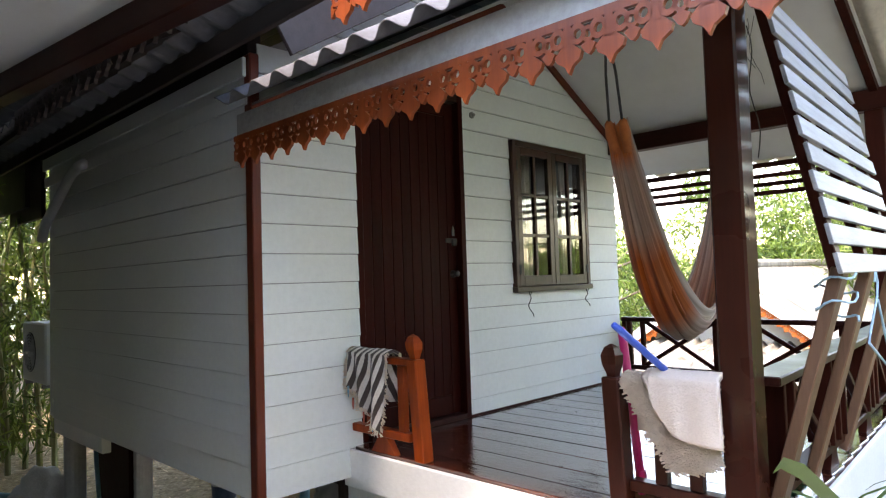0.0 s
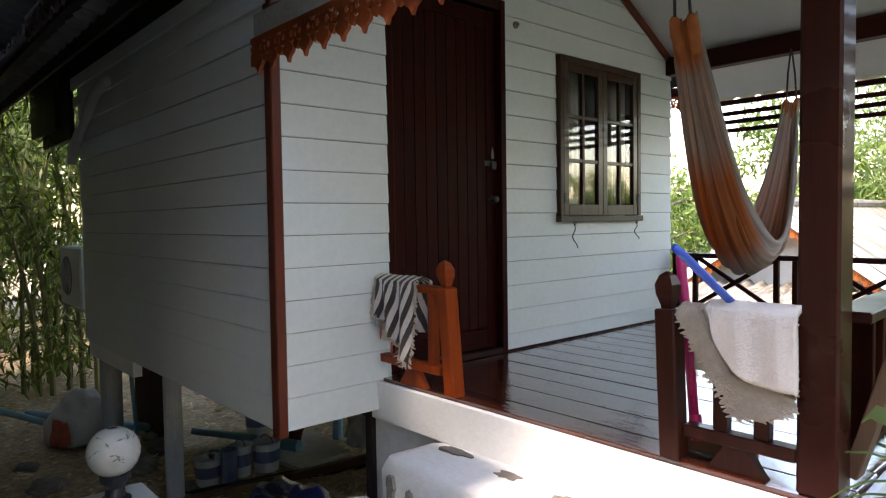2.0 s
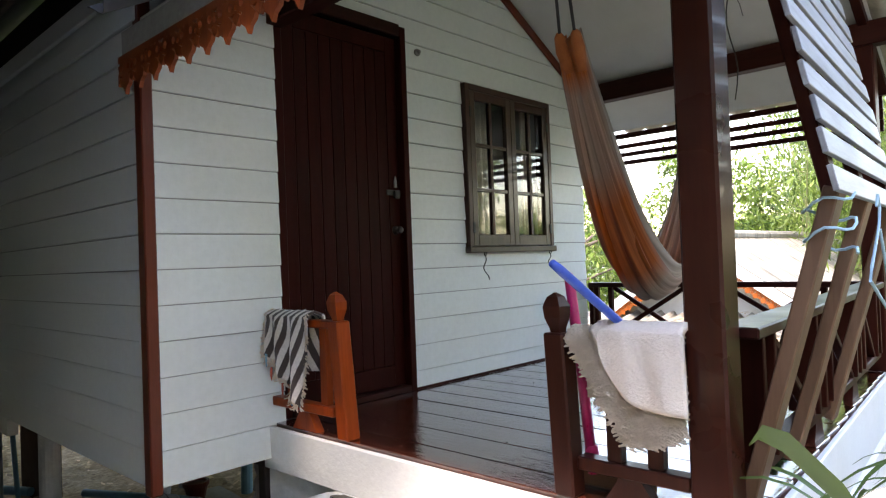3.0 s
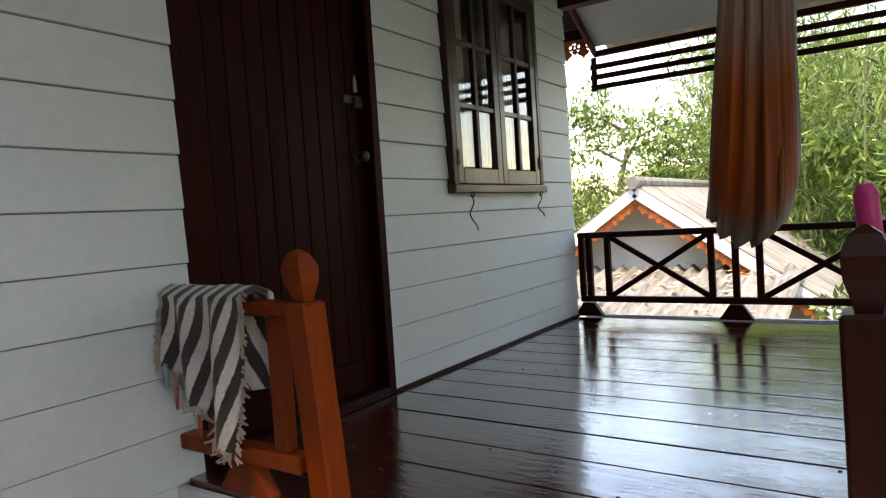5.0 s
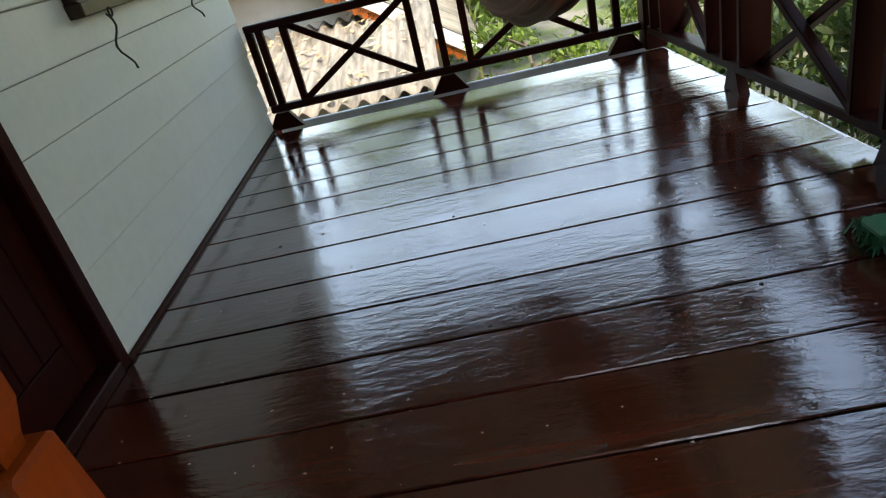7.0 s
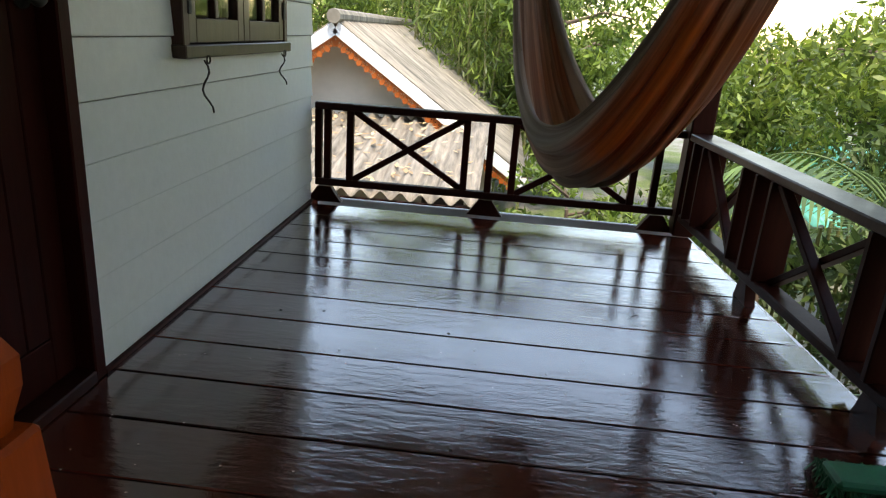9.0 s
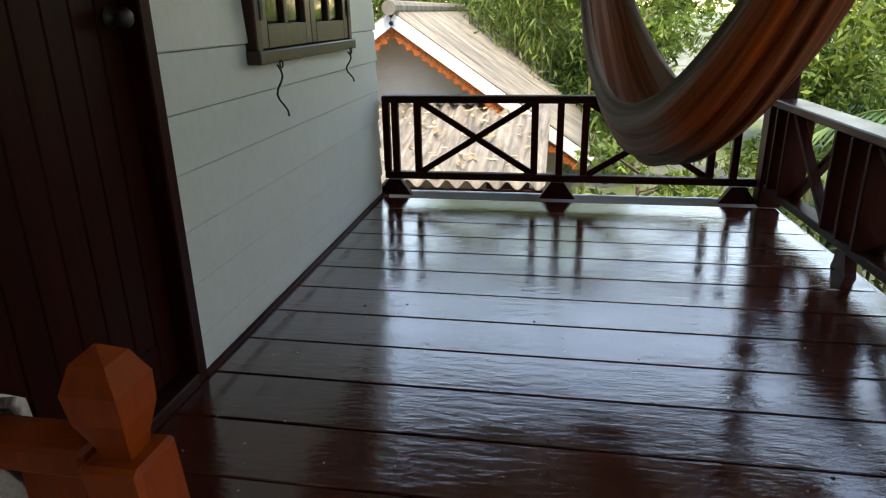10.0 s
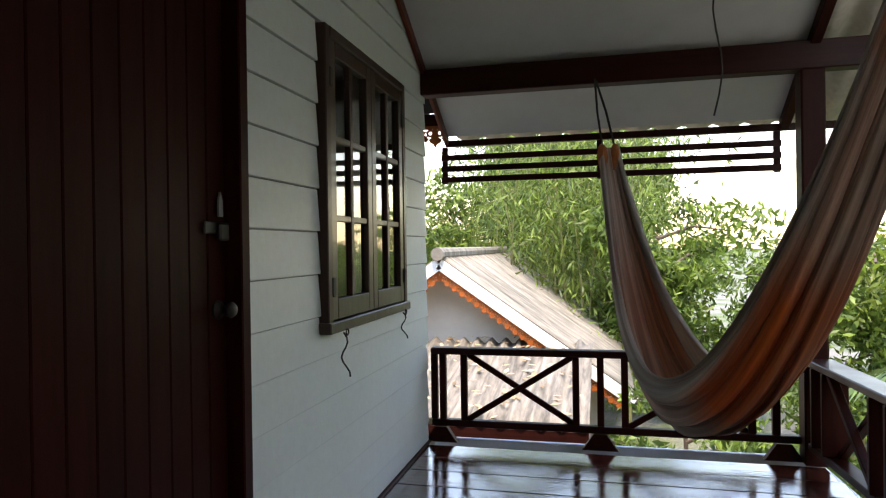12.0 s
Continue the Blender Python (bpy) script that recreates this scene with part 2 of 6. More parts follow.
M["leaf"] = leaf_material("broad_leaf", (0.04, 0.08, 0.012), (0.17, 0.25, 0.04))
M["leaf_bright"] = leaf_material("sunny_leaf", (0.05, 0.085, 0.010), (0.20, 0.265, 0.035))
M["leaf_dark"] = leaf_material("deep_leaf", (0.018, 0.04, 0.010), (0.085, 0.135, 0.032))
M["bamboo_leaf"] = leaf_material("bamboo_leaf", (0.045, 0.085, 0.014), (0.19, 0.26, 0.045))
M["strap_leaf"] = leaf_material("strap_leaf", (0.03, 0.07, 0.012), (0.10, 0.17, 0.04), 0.25)
M["dry_leaf"] = leaf_material("dry_leaf", (0.22, 0.14, 0.065), (0.56, 0.41, 0.23), 0.15)


def glass_build(t, b):
    b.inputs["Base Color"].default_value = (0.92, 0.95, 0.94, 1)
    b.inputs["Roughness"].default_value = 0.02
    b.inputs["Transmission Weight"].default_value = 1.0
    b.inputs["IOR"].default_value = 1.5


M["glass"] = material("window_glass", glass_build)


def globe_build(t, b):
    n = noise_tex(t, coords(t, (9, 9, 9)), 1.0, 3)
    t.links.new(ramp(t, n, [(0.35, (0.70, 0.71, 0.69)), (0.65, (0.85, 0.86, 0.84))]), b.inputs["Base Color"])
    b.inputs["Roughness"].default_value = 0.12
    b.inputs["Transmission Weight"].default_value = 0.3
    b.inputs["Coat Weight"].default_value = 0.5
    b.inputs["Coat Roughness"].default_value = 0.03


M["globe"] = material("clouded_globe", globe_build)


def stripes(name, stops, repeat, rough=0.95, relief=0.5):
    """Bands across the cloth's own width."""
    def build(t, b):
        uv = t.nodes.new("ShaderNodeUVMap")
        mp = t.nodes.new("ShaderNodeMapping")
        mp.inputs["Scale"].default_value = (repeat, 1, 1)
        t.links.new(uv.outputs[0], mp.inputs[0])
        sx = t.nodes.new("ShaderNodeSeparateXYZ")
        t.links.new(mp.outputs[0], sx.inputs[0])
        mp.inputs["Rotation"].default_value = (0, 0, 0)
        sk = t.nodes.new("ShaderNodeMath")
        sk.operation = "MULTIPLY_ADD"
        sk.inputs[1].default_value = -4.0
        t.links.new(sx.outputs[1], sk.inputs[0])
        t.links.new(sx.outputs[0], sk.inputs[2])
        n = noise_tex(t, uv.outputs[0], 40, 3)
        ad = t.nodes.new("ShaderNodeMath")
        ad.operation = "MULTIPLY_ADD"
        ad.inputs[1].default_value = 0.12
        t.links.new(n, ad.inputs[0])
        t.links.new(sk.outputs[0], ad.inputs[2])
        fr = t.nodes.new("ShaderNodeMath")
        fr.operation = "FRACT"
        t.links.new(ad.outputs[0], fr.inputs[0])
        col = ramp(t, fr.outputs[0], stops)
        weave = noise_tex(t, coords(t, (90, 90, 90)), 1.5, 3)
        col = mix(t, 0.35, col, mix(t, 1.0, col, ramp(t, weave, [(0.3, (0.55,) * 3), (0.7, (1.2,) * 3)]), "MULTIPLY"))
        t.links.new(col, b.inputs["Base Color"])
        b.inputs["Roughness"].default_value = rough
        b.inputs["Sheen Weight"].default_value = 0.3
        bump(t, b, weave, relief, 0.006)
    return material(name, build)


M["striped"] = stripes("striped_blanket", [(0.0, (0.052, 0.035, 0.030)), (0.46, (0.06, 0.04, 0.034)), (0.51, (0.66, 0.60, 0.54)), (0.95, (0.70, 0.64, 0.58)), (1.0, (0.065, 0.045, 0.038))], 7.5)
M["shag"] = surface("cream_shag", (0.56, 0.465, 0.36), (0.80, 0.69, 0.56), 0.95, (30, 30, 30), 90, 1.0)
M["towel"] = surface("cream_towel", (0.68, 0.59, 0.51), (0.82, 0.73, 0.65), 0.95, (4, 4, 4), 200, 0.5)


def hammock_build(t, b):
    uv = t.nodes.new("ShaderNodeUVMap")
    sx = t.nodes.new("ShaderNodeSeparateXYZ")
    t.links.new(uv.outputs[0], sx.inputs[0])
    stretch = t.nodes.new("ShaderNodeMapping")
    stretch.inputs["Scale"].default_value = (26, 1.2, 1)
    t.links.new(uv.outputs[0], stretch.inputs[0])
    threads = noise_tex(t, stretch.outputs[0], 1.0, 3, 0.7)
    band = t.nodes.new("ShaderNodeMapping")
    band.inputs["Scale"].default_value = (3.2, 0.9, 1)
    t.links.new(uv.outputs[0], band.inputs[0])
    blotch = noise_tex(t, band.outputs[0], 1.4, 2, 0.4)
    pale = ramp(t, threads, [(0.35, (0.27, 0.235, 0.19)), (0.65, (0.66, 0.61, 0.53))])
    rust = ramp(t, threads, [(0.35, (0.38, 0.08, 0.012)), (0.65, (0.80, 0.25, 0.040))])
    # the dye runs along the cloth: rust in the upper reaches, pale in the belly
    along = ramp(t, sx.outputs[1], [(0.0, (1, 1, 1)), (0.03, (1, 1, 1)), (0.05, (0.15,) * 3), (0.13, (0.2,) * 3), (0.18, (1, 1, 1)), (0.32, (1, 1, 1)), (0.40, (0.08,) * 3), (0.62, (0.35,) * 3), (0.74, (0.6,) * 3), (0.92, (0.25,) * 3)])
    across = ramp(t, blotch, [(0.38, (0, 0, 0)), (0.55, (1, 1, 1))])
    side = ramp(t, sx.outputs[0], [(0.0, (0, 0, 0)), (0.10, (0, 0, 0)), (0.16, (1, 1, 1)), (0.80, (1, 1, 1)), (0.88, (0, 0, 0))])
    m1 = mix(t, 1.0, along, side, "MULTIPLY")
    m2 = mix(t, 0.16, m1, across)
    col = mix(t, m2, pale, rust)
    t.links.new(col, b.inputs["Base Color"])
    b.inputs["Roughness"].default_value = 0.9
    b.inputs["Sheen Weight"].default_value = 0.2
    tr = t.nodes.new("ShaderNodeBsdfTranslucent")
    t.links.new(col, tr.inputs["Color"])
    ms = t.nodes.new("ShaderNodeMixShader")
    ms.inputs[0].default_value = 0.42
    t.links.new(b.outputs[0], ms.inputs[1])
    t.links.new(tr.outputs[0], ms.inputs[2])
    t.links.new(ms.outputs[0], t.nodes["Material Output"].inputs[0])
    bump(t, b, threads, 0.6, 0.008)


M["hammock"] = material("hammock_cloth", hammock_build)


# ---- mesh building ----
class Shape:
    """Vertices and faces gathered for one mesh."""

    def __init__(self):
        self.v, self.f = [], []

    def add(self, verts, faces):
        n = len(self.v)
        self.v += [tuple(p) for p in verts]
        self.f += [tuple(i + n for i in f) for f in faces]
        return self

    def box(self, x0, x1, y0, y1, z0, z1, c=0.0, m=None):
        """A box with its edges cut back by c."""
        if c <= 0:
            vs = [(x, y, z) for x in (x0, x1) for y in (y0, y1) for z in (z0, z1)]
            fs = [(0, 1, 3, 2), (4, 6, 7, 5), (0, 4, 5, 1), (2, 3, 7, 6), (0, 2, 6, 4), (1, 5, 7, 3)]
        else:
            c = min(c, (x1 - x0) / 2.01, (y1 - y0) / 2.01, (z1 - z0) / 2.01)
            bm = bmesh.new()
            bmesh.ops.create_cube(bm, size=1)
            for q in bm.verts:
                q.co = ((x0 + x1) / 2 + q.co.x * (x1 - x0), (y0 + y1) / 2 + q.co.y * (y1 - y0), (z0 + z1) / 2 + q.co.z * (z1 - z0))
            bmesh.ops.bevel(bm, geom=list(bm.edges), offset=c, segments=1, affect="EDGES")
            bm.verts.index_update()
            vs = [q.co.copy() for q in bm.verts]
            fs = [tuple(q.index for q in f.verts) for f in bm.faces]
            bm.free()
        if m is not None:
            vs = [m @ Vector(p) for p in vs]
        return self.add(vs, fs)

    def bar(self, p0, p1, w, h, c=0.0, up=(0, 0, 1)):
        """A square bar from p0 to p1; w across, h along up."""
        p0, p1 = Vector(p0), Vector(p1)
        d = (p1 - p0)
        ln = d.length
        d.normalize()
        s = d.cross(Vector(up))
        if s.length < 1e-4:
            s = d.cross(Vector((0, 1, 0)))
        s.normalize()
        u = s.cross(d)
        m = Matrix.Translation((p0 + p1) / 2) @ Matrix((d, s, u)).transposed().to_4x4()
        return self.box(-ln / 2, ln / 2, -w / 2, w / 2, -h / 2, h / 2, c, m)

    def tube(self, pts, r, seg=8, ends=True):
        """A round bar through points; r a number or one for each point."""
        pts = [Vector(p) for p in pts]
        rs = r if isinstance(r, (list, tuple)) else [r] * len(pts)
        vs, fs = [], []
        for i, p in enumerate(pts):
            d = (pts[min(i + 1, len(pts) - 1)] - pts[max(i - 1, 0)]).normalized()
            s = d.cross(Vector((0.31, 0.17, 0.93)))
            if s.length < 0.05:
                s = d.cross(Vector((1, 0, 0)))
            s.normalize()
            u = s.cross(d)
            for k in range(seg):
                a = 2 * math.pi * k / seg
                vs.append(p + (s * math.cos(a) + u * math.sin(a)) * rs[i])
        for i in range(len(pts) - 1):
            for k in range(seg):
                a, b = i * seg + k, i * seg + (k + 1) % seg
                fs.append((a, b, b + seg, a + seg))
        if ends:
            fs.append(tuple(reversed(range(seg))))
            fs.append(tuple(range((len(pts) - 1) * seg, len(pts) * seg)))
        return self.add(vs, fs)

    def lathe(self, profile, at=(0, 0, 0), seg=20):
        """A turned shape: (radius, height) from the bottom up."""
        vs = [(at[0] + r * math.cos(2 * math.pi * k / seg), at[1] + r * math.sin(2 * math.pi * k / seg), at[2] + z) for r, z in profile for k in range(seg)]
        fs = [(i * seg + k, i * seg + (k + 1) % seg, (i + 1) * seg + (k + 1) % seg, (i + 1) * seg + k) for i in range(len(profile) - 1) for k in range(seg)]
        fs.append(tuple(reversed(range(seg))))
        fs.append(tuple(range((len(profile) - 1) * seg, len(profile) * seg)))
        return self.add(vs, fs)

    def prism(self, outline, depth, m=None):
        """An outline in x and z, with its thickness along y."""
        n = len(outline)
        vs = [(x, 0, z) for x, z in outline] + [(x, depth, z) for x, z in outline]
        fs = [tuple(range(n)), tuple(reversed(range(n, 2 * n)))]
        fs += [(i, i + n, (i + 1) % n + n, (i + 1) % n) for i in range(n)]
        if m is not None:
            vs = [m @ Vector(p) for p in vs]
        return self.add(vs, fs)

    def sheet(self, fn, nu, nv, thick=0.0):
        """A grid over fn(u, v); with a thickness it has two sides and a rim."""
        g = [[Vector(fn(i / nu, j / nv)) for j in range(nv + 1)] for i in range(nu + 1)]
        w = nv + 1
        vs = [p for row in g for p in row]
        fs = [(i * w + j, (i + 1) * w + j, (i + 1) * w + j + 1, i * w + j + 1) for i in range(nu) for j in range(nv)]
        if thick:
            n0 = len(vs)
            nrm = []
            for i in range(nu + 1):
                for j in range(nv + 1):
                    a = g[min(i + 1, nu)][j] - g[max(i - 1, 0)][j]
                    b = g[i][min(j + 1, nv)] - g[i][max(j - 1, 0)]
                    q = a.cross(b)
                    nrm.append(q.normalized() if q.length > 1e-9 else Vector((0, 0, 1)))
            vs = vs + [p - q * thick for p, q in zip(vs, nrm)]
            fs = fs + [tuple(i + n0 for i in reversed(f)) for f in fs]
            rim = [i * w for i in range(nu + 1)] + [nu * w + j for j in range(1, w)] + [i * w + nv for i in range(nu - 1, -1, -1)] + [j for j in range(nv - 1, 0, -1)]
            for a, b in zip(rim, rim[1:] + rim[:1]):
                fs.append((a, a + n0, b + n0, b))
        return self.add(vs, fs)

    def mesh(self, name, mat, smooth=False):
        me = bpy.data.meshes.new(name)
        me.from_pydata(self.v, [], self.f)
        if mat:
            me.materials.append(mat)
        if smooth:
            me.polygons.foreach_set("use_smooth", [True] * len(me.polygons))
        me.update()
        return me


def fix(me, weld=0.0):
    bm = bmesh.new()
    bm.from_mesh(me)
    if weld:
        bmesh.ops.remove_doubles(bm, verts=bm.verts, dist=weld)
    bmesh.ops.recalc_face_normals(bm, faces=bm.faces)
    bm.to_mesh(me)
    bm.free()
    return me


def thing(name, label, category, at=(0, 0, 0), group="", kind=""):
    """A thing made of parts: an Empty at its base."""
    ob = new(name)
    ob.empty_display_size = 0.05
    ob.location = at
    return tagged(ob, label, category, group, kind)


def part(name, shape, mat, parent, label="", smooth=False):
    """One mesh under a thing or a part; the shape is given in world metres."""
    ob = new(name, fix(shape.mesh(name, mat, smooth)))
    ob.parent = parent
    base = Vector((0, 0, 0))
    q = parent
    while q:
        base += q.location
        q = q.parent
    ob.location = -base
    return tagged(ob, label)


def solid(name, shape, mat, label, category, group="", kind="", smooth=False):
    """A thing that is one mesh."""
    return tagged(new(name, fix(shape.mesh(name, mat, smooth))), label, category, group, kind)


def piece(name, me, parent, loc):
    """A piece that shares its mesh with others of its kind."""
    ob = new(name, me)
    ob.parent = parent
    ob.location = loc
    return ob


def with_uv(ob, nu, nv, two_sided=False):
    """UVs of a sheet by its grid: u along the first way, v along the second."""
    me = ob.data
    layer = me.uv_layers.new(name="cloth")
    w = nv + 1
    n = (nu + 1) * w
    for lp in me.loops:
        i = lp.vertex_index % n
        layer.data[lp.index].uv = ((i // w) / nu, (i % w) / nv)
    return ob

# ---- plan ----
XW, YC, YF, ZD = -3.06, 2.635, 6.12, 0.55      # door wall, house corner, far corner, deck level
XB = -6.46                                     # back of the house
YD0, YD1 = 3.21, 6.24                          # deck's near and far edges
PITCH, BOARD = 0.207, 0.15
DOOR = (3.275, 4.165, ZD, 2.68)
WIN = (4.67, 5.632, 1.365, 2.445)


def front(y):
    """The deck's outer edge leans a little inwards."""
    return -0.90 - 0.055 * (y - YD0)


def ground_z(x, y):
    k = min(max((-2.6 - x) / 0.9, 0), 1)
    base = -0.03 * (1 - k) - 0.52 * k
    fall = min(max((y - 4.6) / 4.5, 0), 1)
    fall = fall * fall * (3 - 2 * fall)
    hump = 0.06 * noise.noise((x * 0.5, y * 0.5, 0)) if (x < -3 or y > 4 or x > 2) else 0
    rise = 0.35 * min(max((-8 - x) / 8, 0), 1)
    keep = min(max((x + 5.2) / 1.6, 0), 1)
    far = min(max((y - 9) / 4, 0), 1)
    return base - 1.6 * fall * max(keep, far) + hump + rise


# ---- ground ----
def build_ground():
    s = Shape()
    n = 150

    def fn(u, v):
        def spread(w):
            w = w * 2 - 1
            return 14 * w + 386 * w ** 7
        x, y = spread(u) - 2, spread(v) + 4
        return (x, y, ground_z(x, y))
    s.sheet(fn, n, n)
    ob = tagged(new("ground", s.mesh("ground", M["ground"], True)), "ground covered in dry brown leaf litter", "ground", kind="structure")
    rng = np.random.default_rng(3)
    v, f = [], []
    for _ in range(18000):
        x, y = rng.uniform(-13, -3.0), rng.uniform(0.5, 9.5)
        z = ground_z(x, y) + rng.uniform(0.004, 0.03)
        a, L, w = rng.uniform(0, 6.28), rng.uniform(0.05, 0.12), rng.uniform(0.012, 0.025)
        d, p = np.array([math.cos(a), math.sin(a), rng.uniform(-0.2, 0.2)]), np.array([-math.sin(a), math.cos(a), rng.uniform(-0.3, 0.3)])
        c = np.array([x, y, z])
        k = len(v)
        v += [c - d * L / 2, c + p * w, c + d * L / 2, c - p * w]
        f += [(k, k + 1, k + 2, k + 3)]
    sh = Shape()
    sh.v, sh.f = [tuple(q) for q in v], f
    tagged(new("fallen_leaves", sh.mesh("fallen_leaves", M["dry_leaf"])), "scattered dry brown fallen leaves under the house", "leaves", kind="stuff")


build_ground()


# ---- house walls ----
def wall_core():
    w = thing("wall_front", "white lapped weatherboard wall with a door and window", "wall", kind="structure")
    t = 0.09
    y0, y1 = YC + 0.01, YF - 0.01
    s = Shape()
    top = 2.62
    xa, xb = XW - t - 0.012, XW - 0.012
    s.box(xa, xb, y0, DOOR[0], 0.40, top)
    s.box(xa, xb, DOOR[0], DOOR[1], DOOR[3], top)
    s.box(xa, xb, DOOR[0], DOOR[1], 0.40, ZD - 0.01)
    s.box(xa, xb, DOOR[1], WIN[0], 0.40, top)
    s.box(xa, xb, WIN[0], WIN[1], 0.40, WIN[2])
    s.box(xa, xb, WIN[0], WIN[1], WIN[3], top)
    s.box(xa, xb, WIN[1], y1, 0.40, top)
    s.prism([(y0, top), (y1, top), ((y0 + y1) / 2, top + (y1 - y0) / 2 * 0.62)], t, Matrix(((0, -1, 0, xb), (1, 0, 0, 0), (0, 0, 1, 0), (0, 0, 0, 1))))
    # core coloured dark so the gaps between boards read as shade lines
    part("wall_core", s, M["dim_wall"], w, "grey wall core, darkened for shade in the board gaps")
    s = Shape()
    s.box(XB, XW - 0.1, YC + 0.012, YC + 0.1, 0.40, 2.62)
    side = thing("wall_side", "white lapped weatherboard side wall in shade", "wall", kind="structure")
    part("wall_core", s, M["dim_wall"], side, "grey wall core, darkened for shade in the board gaps")
    back = Shape()
    back.box(XB - 0.09, XB, YC, YF, 0.40, 2.62)
    tagged(new("wall_back", fix(back.mesh("wall_back", M["siding"]))), "white back wall of the raised house", "wall", kind="structure")
    far = Shape()
    far.box(XB, XW - 0.1, YF - 0.1, YF - 0.012, 0.40, 2.62)
    tagged(new("wall_far", fix(far.mesh("wall_far", M["siding"]))), "white far side wall of the raised house", "wall", kind="structure")
    inner = Shape()
    inner.box(XB, XW - 0.1, YC + 0.1, YF - 0.1, 0.42, 0.47)
    tagged(new("floor_inside", fix(inner.mesh("floor_inside", M["door"]))), "dark timber floor inside the house", "floor", kind="structure")
    ci = Shape()
    ci.box(XB, XW - 0.1, YC + 0.1, YF - 0.1, 2.60, 2.64)
    tagged(new("ceiling_inside", fix(ci.mesh("ceiling_inside", M["ceiling"]))), "plain ceiling inside the house", "ceiling", kind="structure")
    return w, side


wall_front, wall_side = wall_core()


def lap_board(length, z0, z1, zb):
    """A weatherboard from x=0 to its length, face towards -y, thick at its lower edge."""
    def out(z):
        return -0.0135 + 0.0085 * (z - zb) / BOARD
    s = Shape()
    a, b = out(z0), out(z1)
    v = [(0, 0.004, z0), (0, a, z0), (0, a - 0.001, z0 + 0.003), (0, b, z1), (0, 0.004, z1)]
    v += [(length, y, z) for _, y, z in v]
    f = [(4, 3, 2, 1, 0), (5, 6, 7, 8, 9)] + [(i, (i + 1) % 5, (i + 1) % 5 + 5, i + 5) for i in range(5)]
    return s.add(v, f)


def side_boards():
    rows = int((2.62 - 0.384) / 0.153) + 1
    L = XW - 0.045 - XB
    me = fix(lap_board(L, 0.0046, 0.153, 0).mesh("board", M["siding"]))
    for i in range(rows):
        piece("board", me, wall_side, (XB, YC + 0.008, 0.384 + i * 0.153))


def front_boards():
    turn = Matrix(((0, -1, 0, 0), (1, 0, 0, 0), (0, 0, 1, 0), (0, 0, 0, 1)))
    y0, y1 = YC + 0.03, YF
    mid, half = (y0 + y1) / 2, (y1 - y0) / 2
    holes = [(DOOR[0], DOOR[1], 0.0, DOOR[3] + 0.0), (WIN[0] - 0.005, WIN[1] + 0.005, WIN[2] - 0.005, WIN[3] + 0.005)]
    # the courses beside the corner and those past the door were set out apart
    for ya, yb, base, pitch in ((y0, DOOR[0], 0.384, 0.153), (DOOR[0], y1, 0.353, 0.15)):
        for i in range(int((3.75 - base) / pitch)):
            zb = base + i * pitch
            zt = zb + pitch
            a, b = ya, yb
            if zb > 2.62:
                cut = (zb - 2.55) / 0.62
                a, b = max(a, mid - half + cut), min(b, mid + half - cut)
            if b - a < 0.1:
                continue
            cuts = sorted({a, b, *(q for h in holes for q in h[:2] if a < q < b and h[2] < zt and h[3] > zb)})
            for c0, c1 in zip(cuts, cuts[1:]):
                m = (c0 + c1) / 2
                spans = [(zb, zt)]
                for h in holes:
                    if h[0] < m < h[1]:
                        spans = [q for z0, z1 in spans for q in ((z0, min(z1, h[2])), (max(z0, h[3]), z1)) if q[1] - q[0] > 0.004]
                for z0, z1 in spans:
                    s = lap_board(c1 - c0, max(z0 - zb, 0.0046), z1 - zb, 0)
                    s.v = [tuple(turn @ Vector(p)) for p in s.v]
                    piece("board", fix(s.mesh("board", M["siding"])), wall_front, (XW - 0.012, c0, zb))


# ---- corner post of the house, trims ----
s = Shape()
s.box(XW - 0.055, XW + 0.012, YC - 0.022, YC + 0.03, 0.36, 2.62, 0.006)
solid("corner_trim", s, M["trim"], "red-brown painted corner board of the house", "trim", kind="structure")
s = Shape()
s.box(XW + 0.002, XW + 0.016, DOOR[1], YD1 - 0.14, ZD + 0.001, ZD + 0.012)
solid("baseboard", s, M["brown"], "dark strip where the wall meets the deck", "trim", kind="structure")


